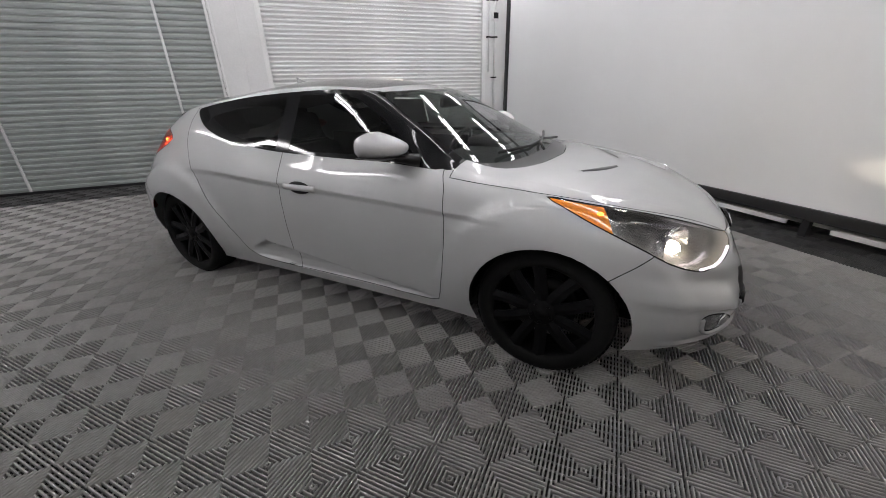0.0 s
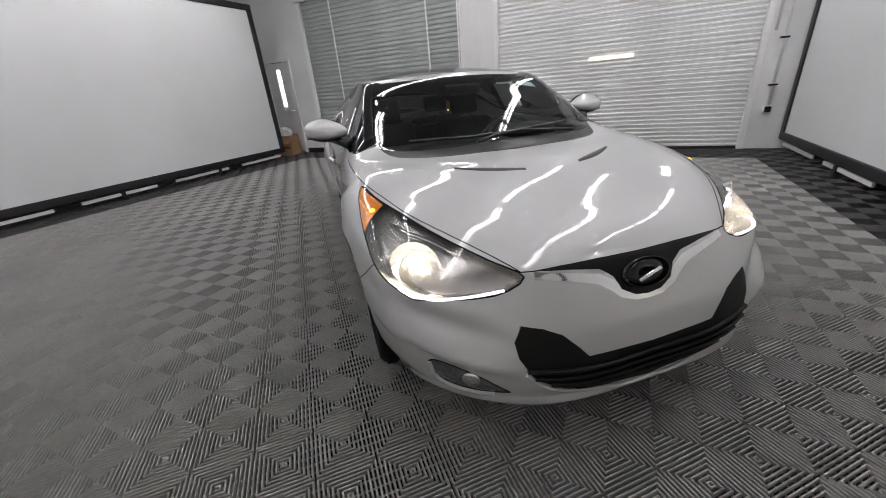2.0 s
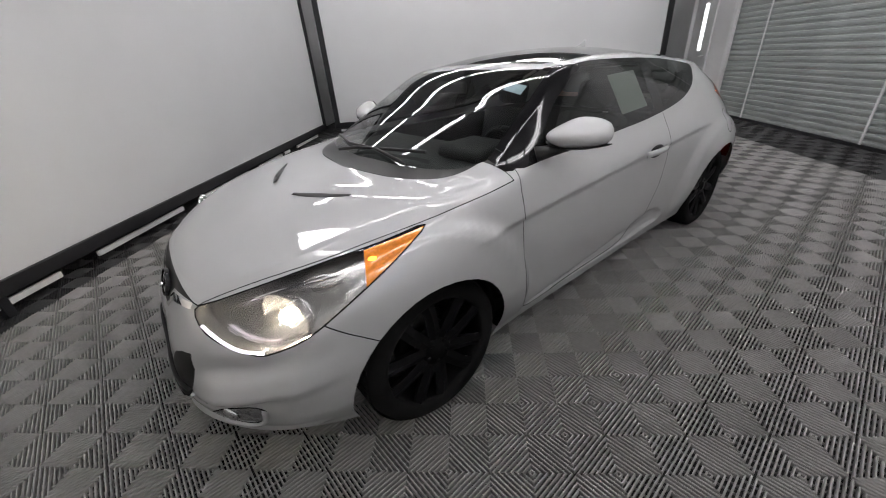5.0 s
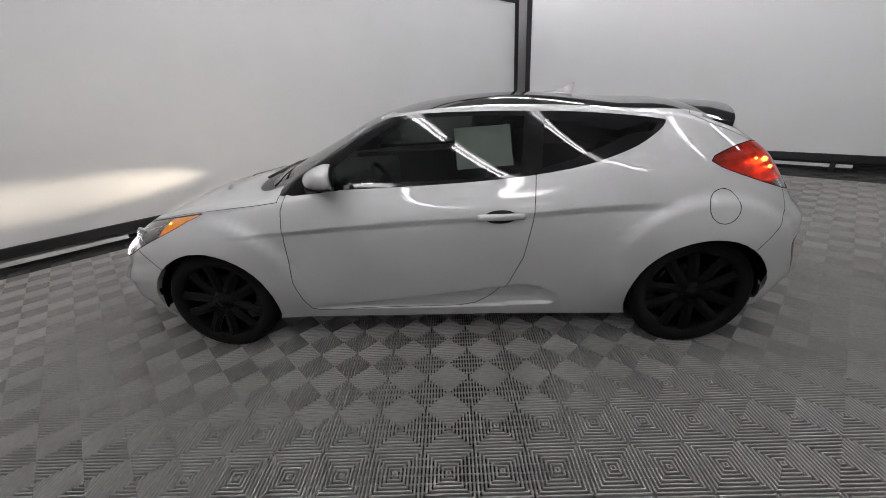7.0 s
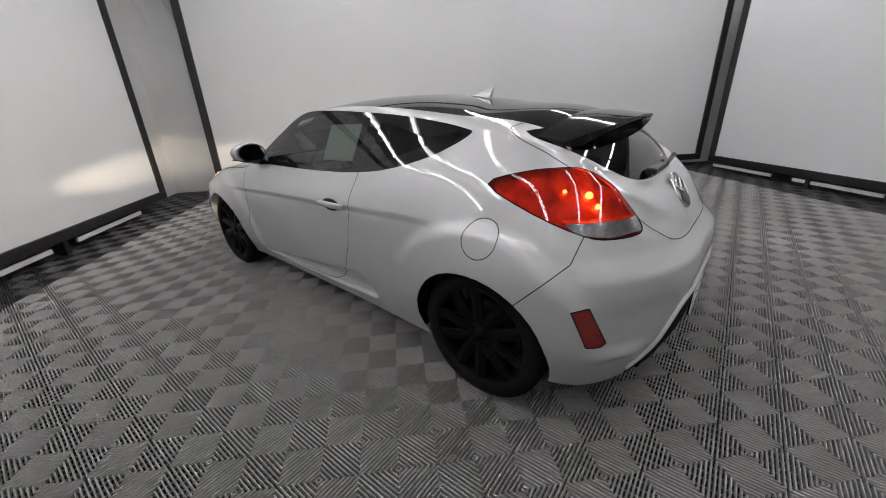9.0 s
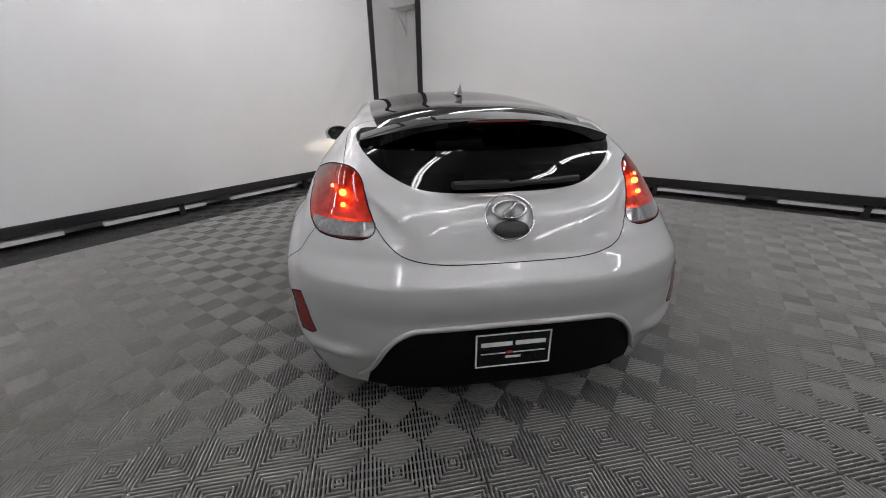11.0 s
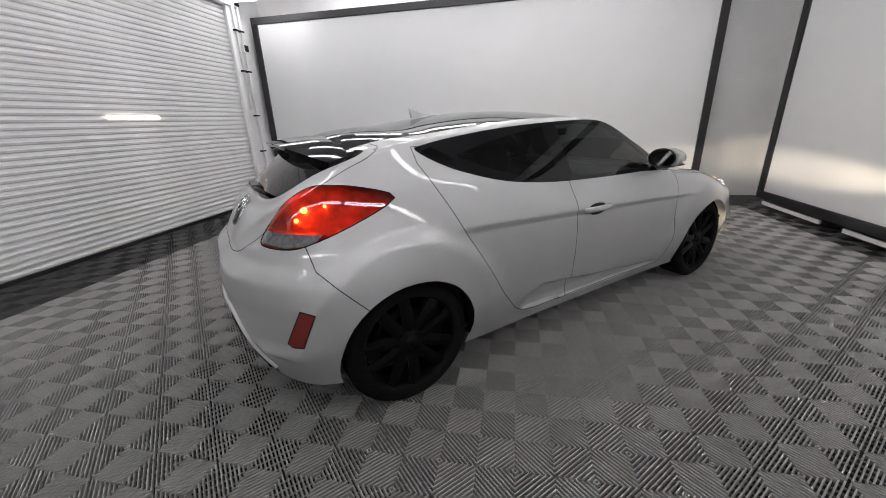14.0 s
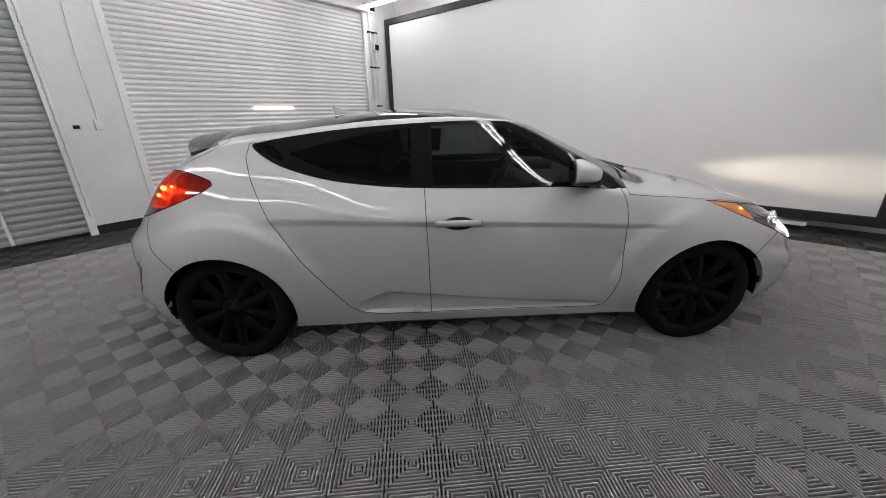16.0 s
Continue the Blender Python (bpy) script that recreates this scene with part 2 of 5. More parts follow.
# ---- door with a narrow lit pane, beyond the screen ----
man_door = thing("door_1", "closed white door with a narrow lit glass strip", "door", ROOM, kind="structure")
part("door_leaf", box((-6.7, B1 + 0.05, 0.01), (-5.94, B1 + 0.09, 2.07), 0.004), M_WALL, man_door)
part("glass_strip", box((-6.37, B1 + 0.042, 1.1), (-6.27, B1 + 0.052, 1.92), 0.003), M_SLOT_COOL, man_door, "bright glass strip")
for lo, hi in (((-6.77, B1 - 0.02, 0), (-6.7, B1 + 0.05, 2.14)), ((-5.94, B1 - 0.02, 0), (-5.87, B1 + 0.05, 2.14)), ((-6.7, B1 - 0.02, 2.08), (-5.94, B1 + 0.05, 2.14))):
    part("door_frame", box(lo, hi, 0.004), M_WALL, man_door)
part("door_handle", tube([(-6.02, B1 + 0.05, 1.0), (-6.02, B1 - 0.01, 1.0), (-6.12, B1 - 0.015, 1.0)], 0.012, 8), M_CHROME, man_door, "chrome lever handle", True)


# ---- fabric screens in black frames ----
def screen(name, start, end, lean, label, bar=0.105, top=3.04, low=0.15, creases=0.0, seed=1):
    """A stretched sheet from start to end (a, b), its face towards lean (a, b)."""
    s, e = Vector((*start, 0)), Vector((*end, 0))
    run = (e - s).normalized()
    out = Vector((*lean, 0)).normalized()
    length = (e - s).length
    sc = thing(name, label, "screen", ROOM)
    m = Matrix.Translation(s) @ Matrix((run, out, Vector((0, 0, 1)))).transposed().to_4x4()
    def bar_box(nm, lo, hi):
        ob = part(nm, box(lo, hi, 0.006), M_FRAME, sc, "black frame bar")
        ob.matrix_basis = m
    bar_box("bottom_bar", (0, 0, low), (length, 0.05, low + bar))
    bar_box("top_bar", (0, 0, top - bar), (length, 0.05, top))
    bar_box("post", (0, 0.001, low + bar), (bar, 0.049, top - bar))
    bar_box("post", (length - bar, 0.001, low + bar), (length, 0.049, top - bar))
    bm = bmesh.new()
    nx, nz = int(length / 0.06), 48
    rng = random.Random(seed)
    grid = []
    for i in range(nx + 1):
        col = []
        for k in range(nz + 1):
            u, w = i / nx, k / nz
            x, z = bar * 0.5 + u * (length - bar), low + bar * 0.5 + w * (top - low - bar)
            edge = min(u, 1 - u, w, 1 - w)
            d = 0.02 * noise.noise(Vector((x * 0.5, seed, z * 0.6)))
            d += creases * 0.02 * max(0, 1 - (1 - u) * length / 1.6) * math.sin(9 * ((1 - u) * length + z * 0.8)) * (0.4 + noise.noise(Vector((x * 2, z * 1.5, seed))))
            col.append(bm.verts.new((x, 0.022 + d * min(1, edge * 12), z)))
        grid.append(col)
    for a, b in zip(grid, grid[1:]):
        for k in range(nz):
            bm.faces.new((a[k], a[k + 1], b[k + 1], b[k]))
    cloth = part("fabric", bm, M_SCREEN, sc, "white stretched fabric", True)
    cloth.matrix_basis = m
    x = 0.1
    while x < length - 0.3:
        run_on = min(x + 1.05, length - 0.1)
        batten = part("lower_batten", box((x, -0.012, 0.07), (run_on, 0.012, 0.115), 0.003), M_WALL, sc, "white batten under the frame")
        batten.matrix_basis = m
        x = run_on + 0.32
    for q in (0.25, 0.5, 0.75):
        foot = part("foot", box((length * q - 0.03, -0.03, 0.0), (length * q + 0.03, 0.03, low), 0.004), M_FRAME, sc)
        foot.matrix_basis = m
    return sc


screen("fabric_screen", (3.46, 4.38), (3.36, -2.83), (-1, 0), "large white fabric screen in a black frame, creased at one side", creases=1.0, seed=2)
screen("fabric_screen", (2.89, -3.45), (-5.58, -3.38), (0, 1), "large white fabric screen in a black frame", seed=3)
screen("fabric_screen", (-5.59, -3.15), (-5.93, 3.59), (1, 0), "large white fabric screen in a black frame", seed=4)


# ---- ceiling lamps: twin tubes ----
def fixture():
    lamp = thing("ceiling_lamp", "white ceiling lamp with two bright tubes", "lamp", group="ceiling lamps")
    part("housing", box((-0.075, -0.61, -0.05), (0.075, 0.61, 0), 0.008), M_WALL, lamp)
    for x in (-0.035, 0.035):
        part("tube", tube([(x, -0.595, -0.068), (x, 0.595, -0.068)], 0.016, 10), M_LAMP, lamp, "bright white tube", True)
    return lamp


first = None
for a in (-5.0, -3.1, -1.2, 0.7, 2.0, 3.3):
    # lamps at b 3.68 are added out of view to brighten the shutter wall
    for b in (-3.0, -1.65, -0.3, 1.05, 2.4, 3.68):
        if a > 1.5 and b < -1.0 - 1.5 * (a < 3) or (b > 3 and a not in (-3.1, -1.2, 0.7, 3.3)):
            continue
        if b > 3 and a > 3:
            continue
        m = ROOM @ pose(a, b, H - 0.002)
        if first is None:
            first = fixture()
            first.matrix_basis = m
        else:
            copy_thing(first, m)


hung = copy_thing(first, ROOM @ pose(3.0, 3.9, 3.25))
for w in (-0.5, 0.5):
    part("hanger_rod", tube([(0, w, -0.002), (0, w, H - 3.25)], 0.006, 6), M_WALL, hung)


# ---- pipes, boxes and fittings on the shutter wall ----
def wall_pipe(a, z0, z1, label):
    p = thing("conduit", label, "pipe", ROOM)
    part("pipe", tube([(a, B1 - 0.04, z0), (a, B1 - 0.04, z1)], 0.016, 10), M_WALL, p, "", True)
    for z in (0.9, 1.5, 2.2, 2.8):
        if z0 < z < z1:
            part("clamp", box((a - 0.05, B1 - 0.06, z - 0.012), (a + 0.05, B1 - 0.001, z + 0.012), 0.003), M_DISC, p, "metal clamp")
    return p


wall_pipe(3.2, 0.62, 3.55, "white conduit pipe clamped to the wall beside the shutter")
wall_pipe(3.08, 1.6, 3.55, "white conduit pipe clamped to the wall beside the shutter")
for a, z, s in ((3.2, 0.57, 0.05), (3.2, 2.55, 0.06), (3.15, 3.2, 0.07)):
    jb = thing("junction_box", "small pale electrical box on the wall", "box", ROOM)
    part("box_body", box((a - s, B1 - 0.075, z - s), (a + s, B1 - 0.001, z + s), 0.008), M_WALL, jb)
    part("box_cover", box((a - s * 0.8, B1 - 0.083, z - s * 0.8), (a + s * 0.8, B1 - 0.076, z + s * 0.8), 0.003), M_DISC, jb)
sw = thing("wall_switch", "small white switch with a cord on the pillar between shutters", "switch", ROOM)
part("switch_box", box((-1.26, B1 - 0.06, 1.23), (-1.18, B1 - 0.001, 1.34), 0.008), M_WALL, sw)
part("cord", tube([(-1.22, B1 - 0.03, 1.34), (-1.225, B1 - 0.02, 1.9), (-1.2, B1 - 0.02, 2.6), (-1.24, B1 - 0.02, 3.5)], 0.006, 6), M_WALL, sw, "", True)
hook = thing("wall_hook", "small dark metal hook on the pillar", "hook", ROOM)
part("hook_plate", box((-1.45, B1 - 0.012, 1.25), (-1.39, B1 - 0.001, 1.29), 0.003), M_DISC, hook)
part("hook_arm", tube([(-1.42, B1 - 0.01, 1.27), (-1.42, B1 - 0.05, 1.265), (-1.42, B1 - 0.06, 1.28)], 0.006, 6), M_DISC, hook, "", True)
chain = thing("chain_hoist", "hanging steel hand chain beside the greenish shutter", "chain", ROOM)
links = bmesh.new()
for k in range(120):
    z = 0.25 + k * 0.026
    q = lathe([(-0.002, 0.009), (0, 0.012), (0.002, 0.009)], 8, "y" if k % 2 else "x")
    bmesh.ops.translate(q, verts=q.verts, vec=(-1.58 + 0.004 * math.sin(k), B1 - 0.05, z))
    me = bpy.data.meshes.new("link")
    q.to_mesh(me)
    q.free()
    links.from_mesh(me)
    bpy.data.meshes.remove(me)
part("links", links, M_DISC, chain, "", True)

# bracket shelf high in the bare corner
shelf = thing("wall_bracket", "white steel bracket shelf high in the bare corner", "bracket", ROOM)
part("bracket_plate", box((3.0, B0 + 0.002, 2.92), (3.6, B0 + 0.36, 2.95), 0.004), M_WALL, shelf)
for a in (3.1, 3.5):
    part("bracket_arm", tube([(a, B0 + 0.01, 2.55), (a, B0 + 0.33, 2.92)], 0.014, 8), M_WALL, shelf, "", True)
    part("bracket_post", tube([(a, B0 + 0.015, 2.5), (a, B0 + 0.015, 2.92)], 0.014, 8), M_WALL, shelf, "", True)
proj = thing("ceiling_speaker", "grey bracketed device hung over the screen", "device", ROOM)
part("device_body", box((-4.65, -3.75, 3.1), (-4.1, -3.4, 3.3), 0.02), M_DISC, proj)
part("device_mount", tube([(-4.38, -3.58, 3.28), (-4.38, -3.58, H)], 0.02, 8), M_WALL, proj, "", True)


# ---- clutter by the door ----
carton = thing("cardboard_box", "open brown cardboard box with packing, on the floor by the door", "box", ROOM @ pose(-6.2, 4.15, 0, 0, 0, 12))
for lo, hi in (((-0.24, -0.18, 0), (0.24, -0.172, 0.46)), ((-0.24, 0.172, 0), (0.24, 0.18, 0.46)), ((-0.24, -0.172, 0), (-0.232, 0.172, 0.46)), ((0.232, -0.172, 0), (0.24, 0.172, 0.46)), ((-0.23, -0.17, 0.002), (0.23, 0.17, 0.01))):
    part("side", box(lo, hi), M_CARD, carton)
fl = part("flap", box((-0.24, 0, 0), (0.24, 0.2, 0.006)), M_CARD, carton)
fl.matrix_basis = pose(0, -0.178, 0.46, -115, 0, 0)
for z in (0.16, 0.30):
    part("printed_band", box((-0.2, -0.183, z), (0.2, -0.1805, z + 0.05)), M_CARD_DARK, carton, "brown printed band")


def bag(a, b, z, r, label):
    ob = thing("plastic_bag", label, "bag", ROOM @ pose(a, b, z))
    bm = bmesh.new()
    bmesh.ops.create_icosphere(bm, subdivisions=4, radius=1)
    for v in bm.verts:
        n = v.co.normalized()
        k = 1 + 0.22 * noise.noise(n * 2.2 + Vector((a, b, z))) + 0.10 * noise.noise(n * 6)
        v.co = Vector((n.x * r * k, n.y * r * k * 0.8, (n.z * 0.62 * k + 0.6) * r))
        v.co.z = max(v.co.z, 0)
    part("bag_skin", bm, M_BAG, ob, "", True)


bag(-6.2, 4.15, 0.40, 0.2, "crumpled white plastic bag in the box")
bag(-6.52, 4.12, 0.0, 0.24, "crumpled white plastic bag on the floor")
bag(-6.5, 4.15, 0.28, 0.2, "crumpled white plastic bag on top of another")

# ---- car body: character lines from the nose round the flank to the tail ----
def spline(pts, n, closed=False, flat=0.5):
    """Catmull-Rom points through pts, n steps a span."""
    p = [Vector(q) for q in pts]
    m = len(p)
    out = []
    for i in range(m if closed else m - 1):
        a, b, c, d = (p[(i + k) % m] if closed else p[min(max(i + k, 0), m - 1)] for k in (-1, 0, 1, 2))
        t0, t1 = (c - a) * flat, (d - b) * flat
        for j in range(n):
            t = j / n
            out.append(b * (2 * t**3 - 3 * t * t + 1) + t0 * (t**3 - 2 * t * t + t) + c * (3 * t * t - 2 * t**3) + t1 * (t**3 - t * t))
    if not closed:
        out.append(p[-1].copy())
    return out


def glide(pts, n):
    """Smooth points through unevenly spaced pts, n steps a span, without overshoot."""
    p = [Vector(q) for q in pts]
    gap = [max((b - a).length, 1e-6) for a, b in zip(p, p[1:])]
    slope = [(b - a) / g for a, b, g in zip(p, p[1:], gap)]
    way = [None] + [(slope[i - 1] * gap[i] + slope[i] * gap[i - 1]) / (gap[i] + gap[i - 1]) for i in range(1, len(p) - 1)] + [None]
    out = []
    for i in range(len(p) - 1):
        b, c, g = p[i], p[i + 1], gap[i]
        t0 = (way[i] if way[i] else Vector((0, slope[i].y, 0))) * g
        t1 = (way[i + 1] if way[i + 1] else Vector((0, slope[i].y, 0))) * g
        for j in range(n):
            t = j / n
            out.append(b * (2 * t**3 - 3 * t * t + 1) + t0 * (t**3 - 2 * t * t + t) + c * (3 * t * t - 2 * t**3) + t1 * (t**3 - t * t))
    out.append(p[-1].copy())
    return out


# stations: front middle, front face, front corner, headlamp, front axle, cowl, pillar, roof front, B pillar, quarter, rear axle, tail corner, tail face, tail middle
RIM = [(2.03, 0, 0.205), (1.99, 0.42, 0.2), (1.83, 0.665, 0.2), (1.64, 0.785, 0.19), (1.325, 0.83, 0.19), (0.84, 0.80, 0.18), (0.79, 0.799, 0.18), (0.55, 0.795, 0.178), (0.25, 0.795, 0.178), (0.08, 0.795, 0.178),
       (-0.4, 0.795, 0.178), (-0.95, 0.81, 0.18), (-1.38, 0.83, 0.2), (-1.76, 0.755, 0.215), (-1.93, 0.46, 0.22), (-1.97, 0, 0.22)]
LOWER = [(2.055, 0, 0.33), (2.02, 0.45, 0.33), (1.86, 0.72, 0.335), (1.66, 0.825, 0.34), (1.325, 0.875, 0.35), (0.84, 0.845, 0.32), (0.79, 0.844, 0.319), (0.55, 0.838, 0.315), (0.25, 0.836, 0.315), (0.08, 0.836, 0.315),
         (-0.4, 0.838, 0.315), (-0.95, 0.855, 0.34), (-1.38, 0.885, 0.4), (-1.80, 0.79, 0.41), (-1.99, 0.48, 0.41), (-2.03, 0, 0.41)]
MIDDLE = [(2.035, 0, 0.47), (2.0, 0.45, 0.485), (1.84, 0.745, 0.51), (1.64, 0.835, 0.54), (1.325, 0.89, 0.60), (0.84, 0.868, 0.56), (0.79, 0.868, 0.56), (0.55, 0.866, 0.56), (0.25, 0.866, 0.56), (0.08, 0.866, 0.562),
          (-0.4, 0.868, 0.57), (-0.95, 0.88, 0.60), (-1.38, 0.905, 0.64), (-1.79, 0.79, 0.62), (-1.985, 0.48, 0.62), (-2.03, 0, 0.62)]
CREASE = [(1.995, 0, 0.585), (1.95, 0.46, 0.605), (1.80, 0.745, 0.65), (1.58, 0.825, 0.70), (1.325, 0.865, 0.735), (0.84, 0.866, 0.745), (0.79, 0.866, 0.748), (0.55, 0.865, 0.762), (0.25, 0.865, 0.775), (0.08, 0.865, 0.782),
          (-0.4, 0.865, 0.80), (-0.95, 0.868, 0.825), (-1.38, 0.86, 0.82), (-1.75, 0.755, 0.775), (-1.93, 0.47, 0.755), (-1.97, 0, 0.745)]
BELT = [(1.962, 0, 0.66), (1.92, 0.41, 0.674), (1.74, 0.66, 0.745), (1.53, 0.755, 0.80), (1.3, 0.80, 0.845), (0.84, 0.815, 0.90), (0.79, 0.813, 0.907), (0.55, 0.80, 0.93), (0.25, 0.79, 0.94), (0.08, 0.788, 0.943),
        (-0.4, 0.785, 0.955), (-0.95, 0.775, 1.03), (-1.36, 0.745, 1.03), (-1.66, 0.63, 1.01), (-1.85, 0.40, 0.92), (-1.875, 0, 0.91)]
RAIL = [(1.94, 0, 0.686), (1.875, 0.375, 0.718), (1.68, 0.58, 0.80), (1.49, 0.66, 0.845), (1.27, 0.70, 0.88), (0.87, 0.715, 0.945), (0.81, 0.706, 0.978), (0.54, 0.66, 1.13), (0.25, 0.605, 1.272), (0.09, 0.597, 1.292),
        (-0.4, 0.59, 1.29), (-0.95, 0.595, 1.24), (-1.34, 0.605, 1.18), (-1.58, 0.555, 1.10), (-1.75, 0.35, 0.99), (-1.80, 0, 0.962)]
SPINE = [(1.94, 0, 0.686), (1.90, 0, 0.725), (1.79, 0, 0.782), (1.66, 0, 0.84), (1.45, 0, 0.885), (1.14, 0, 0.93), (1.07, 0, 0.963), (0.70, 0, 1.135), (0.37, 0, 1.282), (0.20, 0, 1.322),
         (-0.4, 0, 1.362), (-1.0, 0, 1.305), (-1.46, 0, 1.245), (-1.62, 0, 1.165), (-1.73, 0, 1.055), (-1.80, 0, 0.962)]
NU, NV, NT = 12, 12, 16
AXLE, HUB = 1.325, 0.318


def body_grid():
    """The half shell as rows of points: v from the rim to the spine, u from nose to tail."""
    lines = [glide(l, NU) for l in (RIM, LOWER, MIDDLE, CREASE, BELT, RAIL)]
    top = glide(SPINE, NU)
    grid = []
    for i in range(len(top)):
        column = spline([l[i] for l in lines], NV, flat=0.42)
        rail, mid = lines[5][i], top[i]
        for j in range(1, NT + 1):
            s = 1 - j / NT
            q = Vector((mid.x + (rail.x - mid.x) * s * s, rail.y * s, mid.z + (rail.z - mid.z) * s**2.3))
            column.append(q)
        grid.append(column)
    for column in grid:
        line = column[3 * NV].z
        for row, q in enumerate(column[:5 * NV + 1]):
            # step under the crease along the flank
            if row < 3 * NV and -1.2 < q.x < 1.15:
                drop = line - q.z
                ends = min(1, (1.15 - q.x) / 0.3, (q.x + 1.2) / 0.35)
                q.y -= 0.014 * ends * math.exp(-drop / 0.28)
            # scallops beside the tail lamps
            if q.x < -1.55 and 0.30 < q.y < 0.62:
                t = min((q.y - 0.30) / 0.22, 1)
                low, high = 0.79 + 0.03 * t, 0.80 + 0.19 * t
                if low < q.z < high:
                    q.x += 0.022 * t * min(1, (q.z - low) / 0.04) * min(1, (high - q.z) / 0.02) * min(1, max(0, (0.535 - q.y) / 0.04))
            # shelf of the rear bumper
            if q.x < -1.5 and 0.56 < q.z < 0.80:
                q.x -= 0.03 * min(1, (-1.5 - q.x) / 0.3) * (max(0, 1 - (q.z - 0.70) / 0.07) if q.z > 0.70 else max(0, 1 - (0.70 - q.z) / 0.14))
            # hollow of the rear bumper round the plate, with a ledge under the reflectors
            if q.x < -1.6 and q.z < 0.44 and q.y > 0.55:
                q.x -= 0.03 * max(0, 1 - abs(q.z - 0.40) / 0.04) * min(1, (q.y - 0.55) / 0.1) * min(1, max(0, (0.80 - q.y) / 0.05))
            # ledge over the fog lamps, and the fold that runs up to the headlamp
            if q.x > 1.55 and 0.44 < q.y < 0.86:
                ledge = 0.455 - (0.74 - q.y) * 0.30
                d = q.z - ledge
                k = min(1, (q.y - 0.44) / 0.16) * min(1, (0.86 - q.y) / 0.05)
                q.x += 0.034 * k * (max(0, 1 - d / 0.09) if d > 0 else max(0, 1 + d / 0.022))
                q.x -= 0.016 * k * max(0, 1 - abs(d - 0.11) / 0.05)
            # chin under the lower grille
            if q.x > 1.75 and q.z < 0.27:
                q.x += 0.022 * max(0, 1 - abs(q.z - 0.24) / 0.02)
            # flared wheel arches
            for x in (AXLE, -AXLE):
                r = math.hypot(q.x - x, q.z - HUB)
                if r < 0.55 and q.y > 0.5 and q.z > HUB - 0.1:
                    q.y += 0.025 * min(1, (0.55 - r) / 0.045) * min(1, (q.z - HUB + 0.1) / 0.2)
    return grid


def body_shell():
    bm = bmesh.new()
    grid = body_grid()
    for side in (1, -1):
        vs = [[bm.verts.new((q.x, q.y * side, q.z)) for q in col] for col in grid]
        for a, b in zip(vs, vs[1:]):
            for k in range(len(a) - 1):
                quad = (a[k], a[k + 1], b[k + 1], b[k])
                bm.faces.new(quad if side > 0 else quad[::-1])
    bmesh.ops.remove_doubles(bm, verts=bm.verts, dist=0.0005)
    bmesh.ops.dissolve_degenerate(bm, dist=0.0003, edges=bm.edges)
    bmesh.ops.recalc_face_normals(bm, faces=bm.faces)
    bm.normal_update()
    return bm


def inside(q, poly):
    hit = False
    for (x0, y0), (x1, y1) in zip(poly, poly[1:] + poly[:1]):
        if (y0 > q[1]) != (y1 > q[1]) and q[0] < (x1 - x0) * (q[1] - y0) / (y1 - y0) + x0:
            hit = not hit
    return hit


def cut(bm, tags, outline, way, tag, facing=0.05, over=None, where=None):
    """Cuts an outline, seen along way, into the shell and tags the faces inside it."""
    way = Vector(way).normalized()
    e1 = way.orthogonal().normalized()
    e2 = way.cross(e1)
    pts = [Vector(p) for p in outline]
    poly = [(p.dot(e1), p.dot(e2)) for p in pts]
    lo = [min(p[k] for p in poly) - 0.08 for k in (0, 1)]
    hi = [max(p[k] for p in poly) + 0.08 for k in (0, 1)]
    local = {}
    wx, wy, wz = way
    ax, ay, az = e1
    bx, by, bz = e2

    def flat(f):
        us = [v.co.x * ax + v.co.y * ay + v.co.z * az for v in f.verts]
        ws = [v.co.x * bx + v.co.y * by + v.co.z * bz for v in f.verts]
        u, w = (min(us) + max(us)) / 2, (min(ws) + max(ws)) / 2
        return u, w, math.hypot(max(us) - u, max(ws) - w)

    for f in bm.faces:
        n = f.normal
        if n.x * wx + n.y * wy + n.z * wz > facing:
            k = flat(f)
            if lo[0] < k[0] < hi[0] and lo[1] < k[1] < hi[1] and (where is None or where(f.calc_center_median())):
                local[f] = k
    for p, q in zip(pts, pts[1:] + pts[:1]):
        ux, uy, vx, vy = p.dot(e1), p.dot(e2), q.dot(e1), q.dot(e2)
        dx, dy = vx - ux, vy - uy
        d2 = dx * dx + dy * dy
        if d2 < 1e-9:
            continue
        near = []
        for f, (u, w, r) in local.items():
            k = ((u - ux) * dx + (w - uy) * dy) / d2
            k = 0 if k < 0 else (1 if k > 1 else k)
            if math.hypot(u - ux - dx * k, w - uy - dy * k) < r + 0.004:
                near.append(f)
        geom = near + list({e for f in near for e in f.edges}) + list({v for f in near for v in f.verts})
        r = bmesh.ops.bisect_plane(bm, geom=geom, dist=1e-5, plane_co=p, plane_no=way.cross(q - p).normalized())
        for f in near:
            local.pop(f, None)
        for g in r["geom"]:
            if isinstance(g, bmesh.types.BMFace) and g.is_valid:
                local[g] = flat(g)
    for f in local:
        c = f.calc_center_median()
        if (over is None or f[tags] in over) and inside((c.dot(e1), c.dot(e2)), poly):
            f[tags] = tag


def panel(bm, tags, wanted):
    """The faces of one tag as a panel of its own."""
    out = bmesh.new()
    made = {}
    for f in bm.faces:
        if f[tags] == wanted:
            for v in f.verts:
                if v not in made:
                    made[v] = out.verts.new(v.co)
            out.faces.new([made[v] for v in f.verts])
    bmesh.ops.dissolve_degenerate(out, dist=0.0002, edges=out.edges)
    return out


